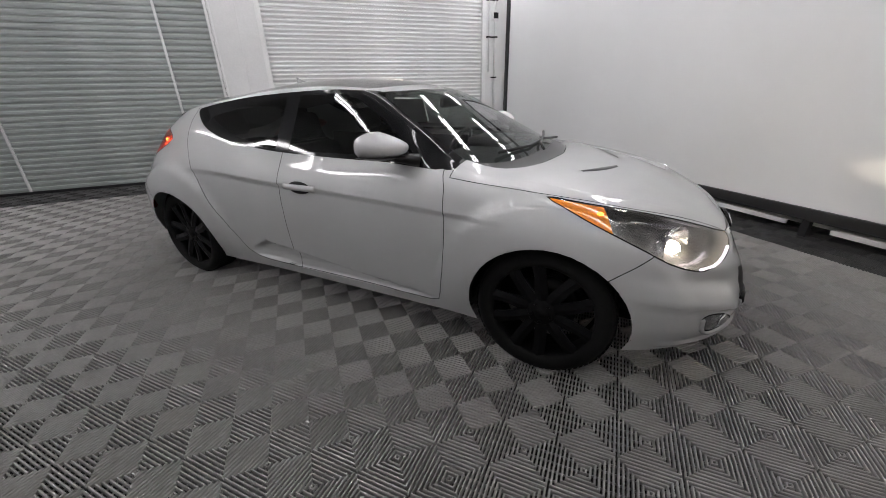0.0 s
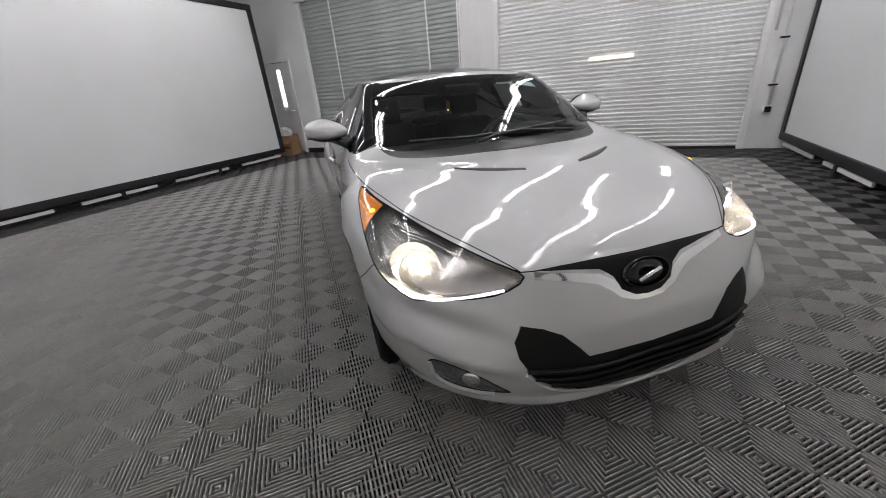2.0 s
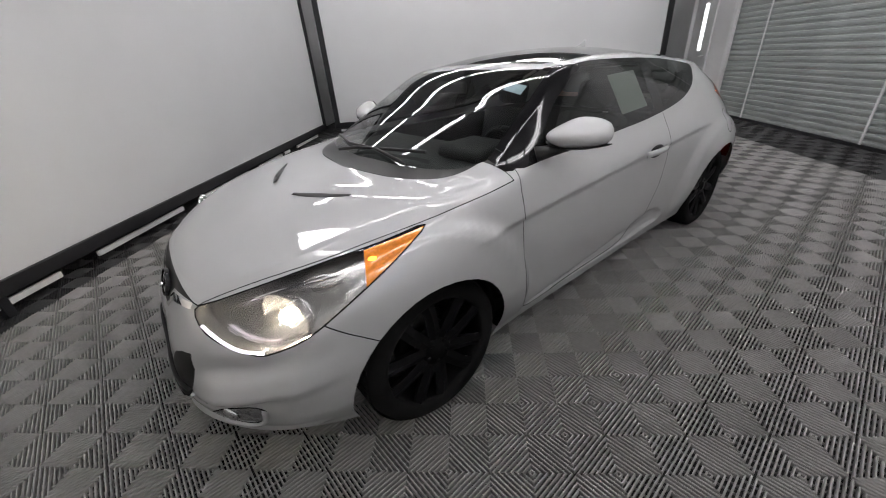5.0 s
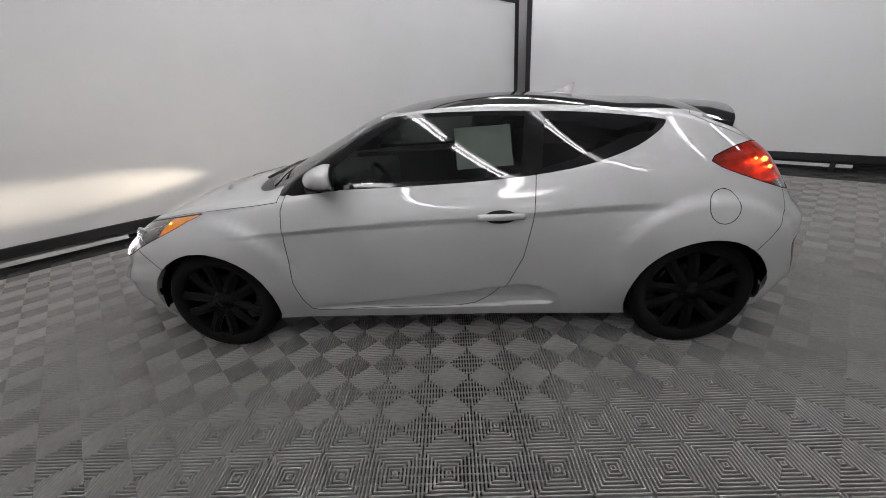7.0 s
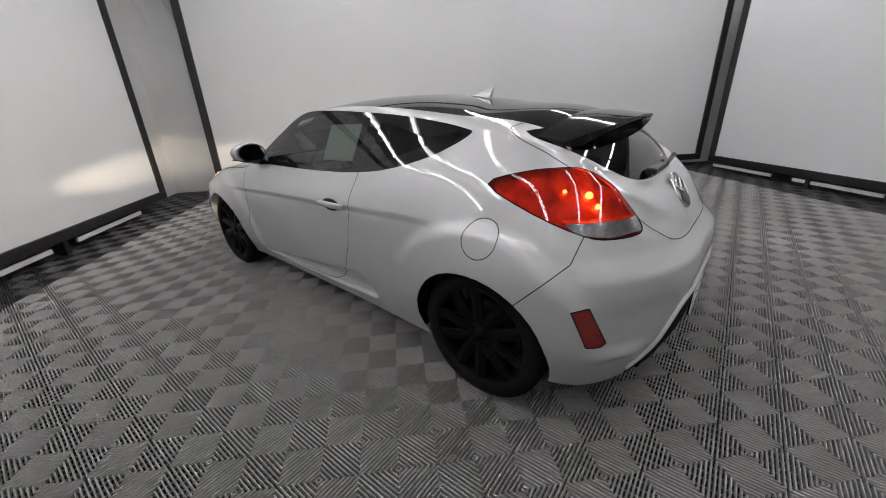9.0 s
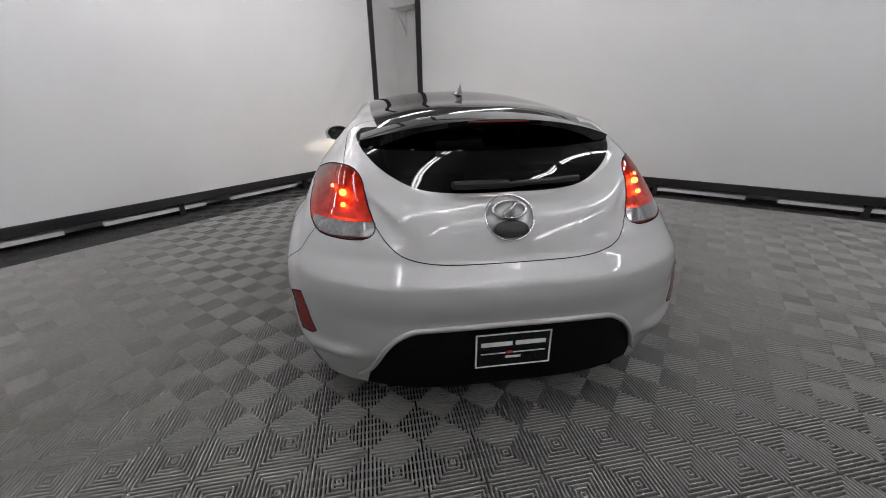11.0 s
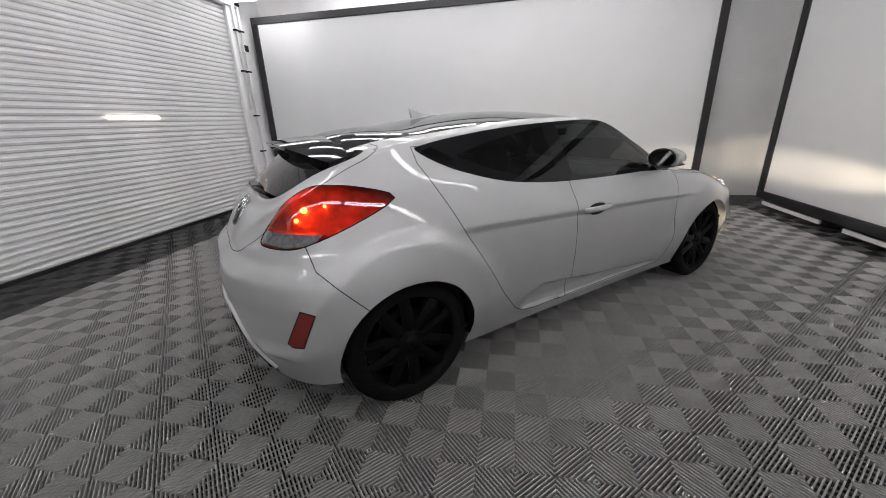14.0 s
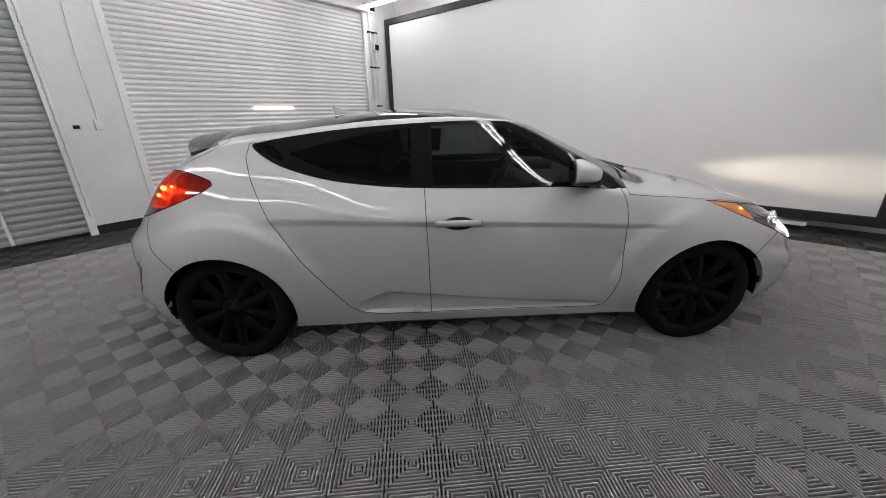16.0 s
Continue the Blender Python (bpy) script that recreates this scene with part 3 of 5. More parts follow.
def seam_lines(bm, tags, wanted, half):
    """Thin dark gaps where two panels meet; wanted picks the pairs of tags."""
    out = bmesh.new()
    for e in bm.edges:
        if len(e.link_faces) == 2:
            a, b = (f[tags] for f in e.link_faces)
            if a != b and wanted(a, b):
                p, q = e.verts
                d = q.co - p.co
                if d.length < 1e-5:
                    continue
                d.normalize()
                n = (p.normal + q.normal).normalized()
                w = d.cross(n) * half
                p0, q0 = p.co + n * 0.0009 - d * half * 0.5, q.co + n * 0.0009 + d * half * 0.5
                out.faces.new([out.verts.new(c) for c in (p0 - w, q0 - w, q0 + w, p0 + w)])
    return out


def side_loop(pts, y, n=4, closed=True):
    return [(p.x, y, p.z) for p in spline([(a, 0, b) for a, b in pts], n, closed)]


def flip(pts):
    return [(x, -y, z) for x, y, z in pts]


def circle(cx, cz, r, y, n=40):
    return [(cx + r * math.cos(k * math.tau / n), y, cz + r * math.sin(k * math.tau / n)) for k in range(n)]


PANELS = ["body", "hood", "front_bumper", "rear_bumper", "door", "rear_door", "tailgate", "roof_panel", "pillar_trim", "windshield", "side_window", "quarter_window",
          "rear_window", "headlight_r", "headlight_l", "amber_r", "amber_l", "taillight_r", "taillight_l", "reverse_r", "reverse_l", "grille", "upper_grille", "fog_r", "fog_l",
          "fuel_door", "valance", "reflector_r", "reflector_l", "arch", "cowl", "left_door", "left_window", "left_quarter", "rear_side_window", "grille_blade"]
ID = {n: k for k, n in enumerate(PANELS)}


def cut_panels():
    bm = body_shell()
    tags = bm.faces.layers.int.new("panel")
    X, Z = (1, 0, 0), (0, 0, 1)
    both = lambda pts: pts + [(x, -y, z) for x, y, z in reversed(pts)]
    curve = lambda pts, n=4: [tuple(p) for p in spline(pts, n)]
    loop = lambda pts, n=3: [tuple(p) for p in spline(pts, n, True)]
    # sculpted hollow along the lower doors: a crisp edge, pressed in below it
    edge = lambda x: 0.272 + 0.125 * min(max((0.78 - x) / 1.2, 0), 1) ** 1.3
    rim = [(0.80 - 0.125 * k, edge(0.80 - 0.125 * k)) for k in range(11)] + [(-0.53, 0.375), (-0.60, 0.335), (-0.64, 0.295), (-0.60, 0.262), (-0.2, 0.238), (0.3, 0.236), (0.76, 0.245)]
    for y in (1, -1):
        cut(bm, tags, [(a, y, b) for a, b in rim], (0, y, 0), 999, 0.1)
    hollow = [f for f in bm.faces if f[tags] == 999]
    for v in {v for f in hollow for v in f.verts}:
        if all(f[tags] == 999 for f in v.link_faces):
            ends = max(0, min(1, (0.80 - v.co.x) / 0.2, (v.co.x + 0.64) / 0.1))
            v.co.y -= math.copysign(0.034 * ends * min(1, 0.35 + (v.co.z - 0.236) / 0.1), v.co.y)
    for f in hollow:
        f[tags] = 0
    bm.normal_update()
    # bumpers, by their seams on the flank
    front_seam = [(1.72, 0.70), (1.64, 0.62), (1.55, 0.545), (1.50, 0.50), (1.50, 0.15), (2.4, 0.15), (2.4, 0.670), (1.9, 0.670)]
    rear_seam = [(-1.53, 0.58), (-1.70, 0.76), (-1.72, 0.90), (-2.4, 0.90), (-2.4, 0.1), (-1.53, 0.1)]
    for y in (1, -1):
        cut(bm, tags, [(a, 0, b) for a, b in front_seam], (0, y, 0), ID["front_bumper"], -0.02)
        cut(bm, tags, [(a, 0, b) for a, b in rear_seam], (0, y, 0), ID["rear_bumper"], -0.02)
    for f in bm.faces:
        c = f.calc_center_median()
        if f.normal.y * (1 if c.y > 0 else -1) <= 0.3 and abs(c.y) < 0.6:
            if c.x > 1.7 and c.z < 0.67 and f[tags] == 0:
                f[tags] = ID["front_bumper"]
            if c.x < -1.85 and c.z < 0.78 and f[tags] == 0:
                f[tags] = ID["rear_bumper"]
    # hood, tailgate, roof
    hood = curve([(2.10, 0, 0), (2.0, 0.30, 0), (1.93, 0.40, 0), (1.72, 0.605, 0), (1.52, 0.715, 0), (1.30, 0.782, 0), (1.05, 0.81, 0), (0.86, 0.812, 0)]) + [(0.86, 0.66, 0)] + curve([(0.86, 0.66, 0), (1.05, 0.58, 0), (1.17, 0.36, 0), (1.22, 0, 0)])
    cut(bm, tags, both(hood), Z, ID["hood"], 0.25, over=(0,), where=lambda c: c.x > 0.7 and c.z > 0.63)
    gate = curve([(0, 0, 0.757), (0, 0.25, 0.762), (0, 0.38, 0.782), (0, 0.45, 0.825), (0, 0.495, 0.88), (0, 0.60, 1.04), (0, 0.61, 1.12), (0, 0.59, 1.19), (0, 0.45, 1.225), (0, 0, 1.245)])
    cut(bm, tags, both(gate), (-1, 0, 0), ID["tailgate"], 0.05, where=lambda c: c.x < -1.3, over=(0, ID["rear_bumper"]))
    roof = curve([(0.275, 0, 0), (0.255, 0.36, 0), (0.21, 0.485, 0), (0.05, 0.535, 0), (-0.45, 0.535, 0), (-0.95, 0.52, 0), (-1.30, 0.49, 0), (-1.50, 0.455, 0)]) + [(-1.62, 0.40, 0), (-1.62, 0, 0)]
    cut(bm, tags, both(roof), Z, ID["roof_panel"], 0.3, where=lambda c: c.z > 1.08)
    # pillars and glass
    post = [(0.86, 0.765, 0), (0.89, 0.60, 0), (0.60, 0.56, 0), (0.29, 0.50, 0), (0.19, 0.60, 0), (0.2, 0.66, 0), (0.74, 0.83, 0)]
    for y in (1, -1):
        cut(bm, tags, [(a, b * y, c) for a, b, c in post], Z, ID["pillar_trim"], 0.02, where=lambda c: c.z > 0.955 - 0.2 * (c.x - 0.7))
    glass = curve([(0.375, 0, 0), (0.355, 0.32, 0), (0.295, 0.545, 0)]) + curve([(0.295, 0.545, 0), (0.58, 0.612, 0), (0.87, 0.668, 0)], 3) + curve([(0.87, 0.668, 0), (0.99, 0.56, 0), (1.08, 0.34, 0), (1.12, 0, 0)])
    cut(bm, tags, both(curve([(0.86, 0.71, 0), (1.05, 0.60, 0), (1.17, 0.36, 0), (1.215, 0, 0)]) + [(0.9, 0, 0), (0.8, 0.7, 0)]), Z, ID["cowl"], 0.2, over=(0, ID["pillar_trim"]), where=lambda c: c.z > 0.8)
    cut(bm, tags, both(glass), Z, ID["windshield"], 0.15, where=lambda c: c.z > 0.88)
    belt = [(0.845, 0.938), (0.50, 0.948), (0.16, 0.95), (-0.33, 0.965), (-0.68, 1.005), (-0.93, 1.07), (-1.06, 1.125), (-1.145, 1.185), (-1.10, 1.205), (-0.90, 1.235), (-0.60, 1.265), (-0.19, 1.285),
            (0.17, 1.285), (0.30, 1.235), (0.55, 1.10)]
    for y in (1, -1):
        cut(bm, tags, side_loop(belt, y, 3), (0, y, 0), ID["pillar_trim"], 0.1)
    up = lambda x: 1.268 - 0.17 * max(0, -x - 0.25) ** 1.5 - 0.02 * max(0, -x)
    low = lambda x: 0.972 + 0.30 * max(0, -x - 0.2) ** 1.9
    def light(x0, x1, lean, n=8, front=False):
        lows = [(x0 + (x1 - x0) * k / n) for k in range(n + 1)]
        a = [(x, low(x)) for x in lows]
        b = [(x - lean if x < x1 else x, up(x)) for x in reversed(lows)]
        if front:
            a = [(x, low(x)) for x in lows if x < 0.62] + [(0.655, 0.98)]
            b = [(0.42, 1.142), (0.25, 1.232), (0.14, 1.268)] + [(x, up(x)) for x in reversed(lows) if x < 0.1 and x > x0] + [(x0 - lean, up(x0))]
        return a + b
    put = lambda pts, y, tag: cut(bm, tags, [(a, y, b) for a, b in pts], (0, y, 0), ID[tag], 0.1, over=(ID["pillar_trim"],))
    put(light(-0.19, 0.66, 0.0, front=True), -1, "side_window")
    put(light(-0.94, -0.30, 0.0), -1, "rear_side_window")
    tail = [(-1.125, 1.178), (-1.06, 1.145), (-0.965, 1.10), (-0.975, up(-0.965)), (-1.06, 1.195)]
    put(tail, -1, "quarter_window")
    put(light(-0.42, 0.66, 0.03, front=True), 1, "left_window")
    put([(-0.52, low(-0.52)), (-0.68, low(-0.68)), (-0.84, low(-0.84)), (-0.97, low(-0.97) - 0.01), (-1.07, 1.15), (-1.105, 1.18), (-1.07, 1.192), (-0.90, up(-0.9)), (-0.7, up(-0.7)), (-0.55, up(-0.55))], 1, "left_quarter")
    rear_glass = curve([(0, 0, 0.974), (0, 0.20, 0.976), (0, 0.33, 0.992), (0, 0.43, 1.035), (0, 0.505, 1.09), (0, 0.56, 1.15), (0, 0.555, 1.185), (0, 0.48, 1.20), (0, 0, 1.225)])
    cut(bm, tags, both(rear_glass), (-1, 0, 0), ID["rear_window"], 0.05, where=lambda c: c.x < -1.3, over=(ID["tailgate"], ID["roof_panel"], 0))
    # doors
    door = [(0.815, 0.94), (0.84, 0.86), (0.848, 0.70), (0.842, 0.45), (0.815, 0.32), (0.79, 0.255), (0.74, 0.24)]
    right = door + [(-0.22, 0.24), (-0.225, 0.60), (-0.235, 0.97), (0.3, 1.0)]
    back = [(-0.235, 0.98), (-0.225, 0.60), (-0.22, 0.24), (-0.50, 0.245), (-0.60, 0.262), (-0.67, 0.30), (-0.78, 0.44), (-0.90, 0.62), (-1.03, 0.83), (-1.12, 1.02), (-1.165, 1.13), (-1.16, 1.20), (-1.0, 1.2)]
    left = door + [(-0.08, 0.245), (-0.17, 0.26), (-0.25, 0.30), (-0.35, 0.40), (-0.43, 0.57), (-0.475, 0.77), (-0.495, 1.0), (0.3, 1.0)]
    cut(bm, tags, [(a, -1, b) for a, b in right], (0, -1, 0), ID["door"], 0.1, over=(0,))
    cut(bm, tags, [(a, -1, b) for a, b in back], (0, -1, 0), ID["rear_door"], 0.1, over=(0,))
    cut(bm, tags, [(a, 1, b) for a, b in left], (0, 1, 0), ID["left_door"], 0.1, over=(0,))
    cut(bm, tags, circle(-1.36, 0.81, 0.075, 1, 32), (0, 1, 0), ID["fuel_door"], 0.1, over=(0,))
    # lamps
    head = [(1.30, 0.80, 0.852), (1.45, 0.765, 0.832), (1.62, 0.69, 0.80), (1.78, 0.595, 0.755), (1.88, 0.48, 0.70), (1.94, 0.405, 0.66), (1.93, 0.50, 0.614), (1.85, 0.67, 0.60), (1.81, 0.72, 0.595), (1.72, 0.79, 0.635), (1.60, 0.825, 0.71), (1.45, 0.835, 0.79)]
    amber = [(1.28, 0.81, 0.856), (1.40, 0.79, 0.84), (1.52, 0.755, 0.82), (1.535, 0.80, 0.775), (1.555, 0.835, 0.73), (1.45, 0.85, 0.785)]
    tail_lamp = [(-1.32, 0.765, 1.005), (-1.45, 0.71, 1.055), (-1.58, 0.65, 1.072), (-1.66, 0.59, 1.062), (-1.73, 0.54, 1.01), (-1.79, 0.51, 0.93), (-1.84, 0.495, 0.865), (-1.83, 0.52, 0.832), (-1.76, 0.63, 0.828), (-1.68, 0.70, 0.845), (-1.52, 0.77, 0.915)]
    back_lamp = [(-1.62, 0.72, 0.884), (-1.78, 0.57, 0.888), (-1.83, 0.49, 0.892), (-1.86, 0.48, 0.845), (-1.76, 0.65, 0.835), (-1.66, 0.72, 0.852)]
    fog = [(1.86, 0.70, 0.385), (1.90, 0.67, 0.40), (1.96, 0.58, 0.365), (2.0, 0.50, 0.305), (1.99, 0.50, 0.29), (1.93, 0.62, 0.295), (1.88, 0.69, 0.335)]
    refl = [(-1.71, 0.825, 0.600), (-1.765, 0.785, 0.612), (-1.825, 0.735, 0.462), (-1.81, 0.75, 0.45), (-1.765, 0.79, 0.455)]
    for y, s in ((-1, "_r"), (1, "_l")):
        f = lambda pts: [(a, b * y, c) for a, b, c in pts]
        cut(bm, tags, f(loop(head)), (0.72, 0.62 * y, 0.3), ID["headlight" + s], 0.0, where=lambda c: c.x > 1.1)
        cut(bm, tags, f(amber), (0.72, 0.62 * y, 0.3), ID["amber" + s], 0.0, over=(ID["headlight" + s],), where=lambda c: c.x > 1.1)
        cut(bm, tags, f(loop(tail_lamp)), (-0.7, 0.7 * y, 0.12), ID["taillight" + s], 0.0, where=lambda c: c.x < -1.2)
        cut(bm, tags, f(back_lamp), (-0.7, 0.7 * y, 0.12), ID["reverse" + s], 0.0, over=(ID["taillight" + s],), where=lambda c: c.x < -1.2)
        cut(bm, tags, f(loop(fog)), (0.85, 0.5 * y, 0), ID["fog" + s], 0.0, where=lambda c: c.x > 1.5)
        cut(bm, tags, f(refl), (-0.7, 0.7 * y, 0), ID["reflector" + s], 0.0, where=lambda c: c.x < -1.5)
    # grilles and valance
    low_grille = [(0, 0, 0.392), (0, 0.245, 0.405), (0, 0.275, 0.44), (0, 0.325, 0.49), (0, 0.38, 0.515), (0, 0.445, 0.53), (0, 0.468, 0.48), (0, 0.462, 0.43), (0, 0.42, 0.355), (0, 0.31, 0.29), (0, 0.16, 0.258), (0, 0, 0.25)]
    cut(bm, tags, both(low_grille), X, ID["grille"], 0.1, where=lambda c: c.x > 1.7)
    slot = [(0, 0, 0.674), (0, 0.16, 0.676), (0, 0.28, 0.675), (0, 0.355, 0.672), (0, 0.34, 0.668), (0, 0.25, 0.661), (0, 0.16, 0.648), (0, 0.118, 0.62), (0, 0.097, 0.577), (0, 0.05, 0.552), (0, 0, 0.547)]
    blade = [(0, 0, 0.56), (0, 0.09, 0.58), (0, 0.118, 0.608), (0, 0.16, 0.634), (0, 0.25, 0.652), (0, 0.368, 0.668), (0, 0.372, 0.650), (0, 0.27, 0.632), (0, 0.18, 0.610), (0, 0.135, 0.582), (0, 0.105, 0.556), (0, 0.05, 0.537), (0, 0, 0.533)]
    cut(bm, tags, both(blade), X, ID["grille_blade"], -0.05, where=lambda c: c.x > 1.7)
    cut(bm, tags, both(slot), X, ID["upper_grille"], -0.05, where=lambda c: c.x > 1.7)
    low_back = curve([(0, 0, 0.535), (0, 0.30, 0.533), (0, 0.40, 0.515), (0, 0.475, 0.45), (0, 0.545, 0.33), (0, 0.60, 0.10)]) + [(0, 0, 0.1)]
    cut(bm, tags, both(low_back), (-1, 0, 0), ID["valance"], 0.05, where=lambda c: c.x < -1.7)
    for x in (AXLE, -AXLE):
        for y in (1, -1):
            cut(bm, tags, circle(x, HUB - 0.006, 0.347, y), (0, y, 0), ID["arch"], -0.2, where=lambda c: abs(c.y) > 0.5)
    bmesh.ops.delete(bm, geom=[f for f in bm.faces if f[tags] == ID["arch"]], context="FACES")
    bm.normal_update()
    return bm, tags


CAR = pose(0.01, -0.016, 0, 0, 0, -1.3)
car = thing("car", "silver hatchback car with a black glass roof and black wheels", "car", CAR)


shell, layer = cut_panels()
FINISH = {"body": ("body_shell", M_PAINT, "silver fenders, sills and quarter panels"), "hood": ("hood", M_PAINT, ""), "front_bumper": ("front_bumper", M_PAINT, ""),
          "rear_bumper": ("rear_bumper", M_PAINT, ""), "door": ("front_door", M_PAINT, ""), "rear_door": ("rear_door", M_PAINT, ""), "left_door": ("driver_door", M_PAINT, ""),
          "tailgate": ("tailgate", M_PAINT, ""), "roof_panel": ("roof_panel", M_ROOF, "glossy black glass roof"), "pillar_trim": ("window_surround", M_GLOSS, "glossy black window surround"),
          "fuel_door": ("fuel_door", M_PAINT, ""), "cowl": ("cowl", M_BLACK, "black plastic cowl"), "valance": ("rear_valance", M_LINER, "black rear valance"),
          "grille": ("lower_grille", M_GRILLE, "black lower grille"), "grille_blade": ("grille_blade", M_CHROME, "chrome grille blade"), "upper_grille": ("upper_grille", M_GRILLE, "black upper grille slot"),
          "windshield": ("windshield", M_SCREENGLASS, "clear windshield glass"), "side_window": ("front_window", M_WINDOW, "dark tinted window"),
          "rear_side_window": ("rear_door_window", M_DARK_WINDOW, "dark tinted window"), "quarter_window": ("quarter_window", M_DARK_WINDOW, "dark tinted window"),
          "left_window": ("driver_window", M_WINDOW, "dark tinted window"), "left_quarter": ("quarter_window", M_DARK_WINDOW, "dark tinted window"), "rear_window": ("rear_window", M_DARK_WINDOW, "dark rear window glass"),
          "headlight_r": ("headlight", M_LENS, "clear headlight, switched on"), "headlight_l": ("headlight", M_LENS, "clear headlight, switched on"),
          "amber_r": ("side_marker", M_AMBER, "amber lens"), "amber_l": ("side_marker", M_AMBER, "amber lens"),
          "taillight_r": ("taillight", M_RED, "red tail light, lit"), "taillight_l": ("taillight", M_RED, "red tail light, lit"),
          "reverse_r": ("reversing_light", M_CLEARLAMP, "clear lens"), "reverse_l": ("reversing_light", M_CLEARLAMP, "clear lens"),
          "fog_r": ("fog_light", M_CLEARLAMP, "clear fog light"), "fog_l": ("fog_light", M_CLEARLAMP, "clear fog light"),
          "reflector_r": ("rear_reflector", M_REDREFL, "red reflector"), "reflector_l": ("rear_reflector", M_REDREFL, "red reflector")}
PART = {}
for key, (name, mat, label) in FINISH.items():
    PART[key] = part(name, panel(shell, layer, ID[key]), mat, car, label, smooth=True)
PAINTED = {ID[k] for k in ("body", "hood", "front_bumper", "rear_bumper", "door", "rear_door", "left_door", "tailgate", "fuel_door")}
GLASS = {ID[k] for k in ("windshield", "side_window", "rear_side_window", "quarter_window", "left_window", "left_quarter", "rear_window", "pillar_trim", "roof_panel", "cowl", "grille", "upper_grille", "grille_blade", "valance")}
part("panel_gap", seam_lines(shell, layer, lambda a, b: a in PAINTED and b in PAINTED, 0.0019), M_LINER, car, "dark gap between panels")["kind"] = "stuff"
part("rubber_seal", seam_lines(shell, layer, lambda a, b: (a in PAINTED) != (b in PAINTED) and not (a in GLASS or b in GLASS), 0.0026), M_LINER, car, "dark rubber seal round the lamps")["kind"] = "stuff"
shell.free()
for key in ("taillight_r", "taillight_l", "windshield", "side_window", "rear_side_window", "quarter_window", "left_window", "left_quarter", "rear_window", "headlight_r", "headlight_l"):
    PART[key].visible_shadow = False


def both_sides(make):
    for y in (1, -1):
        make(y)


# ---- underbody and wheel wells ----
under = bmesh.new()
box_into(under, (-1.86, -0.50, 0.19), (1.95, 0.50, 0.235))
box_into(under, (-0.93, -0.785, 0.185), (0.93, 0.785, 0.235))
part("underbody", under, M_LINER, car, "black underside")


def wheel_well(x, y):
    bm = bmesh.new()
    arc = [radians(-8 + 196 * k / 28) for k in range(29)]
    rows = [[bm.verts.new((x + r * math.cos(a), y * w, HUB + r * math.sin(a))) for a in arc] for r, w in ((0.351, 0.81), (0.375, 0.76), (0.375, 0.5), (0.05, 0.49))]
    for a, b in zip(rows, rows[1:]):
        for k in range(len(arc) - 1):
            bm.faces.new((a[k], a[k + 1], b[k + 1], b[k]))
    part("wheel_well", bm, M_LINER, car, "black wheel well liner", smooth=True)


# ---- wheels ----
def tread_arrays(R):
    """All tread blocks as one mesh."""
    verts, faces = [], []
    for k in range(72):
        for w0, w1 in ((0.03, 0.075), (0.085, 0.125), (0.135, 0.18)):
            a = k * math.tau / 72 + w0 * 0.4
            base = len(verts)
            for r in (R - 0.004, R + 0.001):
                for w in (w0, w1):
                    for d in (-0.03, 0.03):
                        verts.append((r * math.sin(a + d), w, r * math.cos(a + d)))
            faces += [(base + 4, base + 5, base + 7, base + 6), (base, base + 4, base + 6, base + 2), (base + 1, base + 3, base + 7, base + 5), (base, base + 1, base + 5, base + 4), (base + 2, base + 6, base + 7, base + 3)]
    return verts, faces


WHEEL = {}


def shared(name, make, material, hub, label="", smooth=False):
    """A wheel part; all four wheels share its mesh."""
    if name not in WHEEL:
        WHEEL[name] = part(name, make(), material, hub, label, smooth).data
        return next(o for o in hub.children if o.data == WHEEL[name])
    ob = new(name, WHEEL[name])
    ob.parent = hub
    return tagged(ob, label=label)


def spoke_bm():
    sp = bmesh.new()
    prof = [(0.045, 0.014, 0.030, 0.032), (0.10, 0.033, 0.031, 0.036), (0.165, 0.058, 0.030, 0.028), (0.238, 0.096, 0.036, 0.018)]
    rings = []
    for r, off, half, deep in prof:
        face = 0.03 if r < 0.06 else 0.022 - 0.02 * (r - 0.1)
        rings.append([sp.verts.new(q) for q in ((off - half, face + 0.004, r), (off, face - 0.006, r), (off + half, face + 0.004, r), (off + half * 0.7, face + deep, r), (off - half * 0.7, face + deep, r))])
    for a, b in zip(rings, rings[1:]):
        for j in range(5):
            sp.faces.new((a[j], a[(j + 1) % 5], b[(j + 1) % 5], b[j]))
    sp.faces.new(rings[0])
    sp.faces.new(rings[-1][::-1])
    bmesh.ops.recalc_face_normals(sp, faces=sp.faces)
    return sp


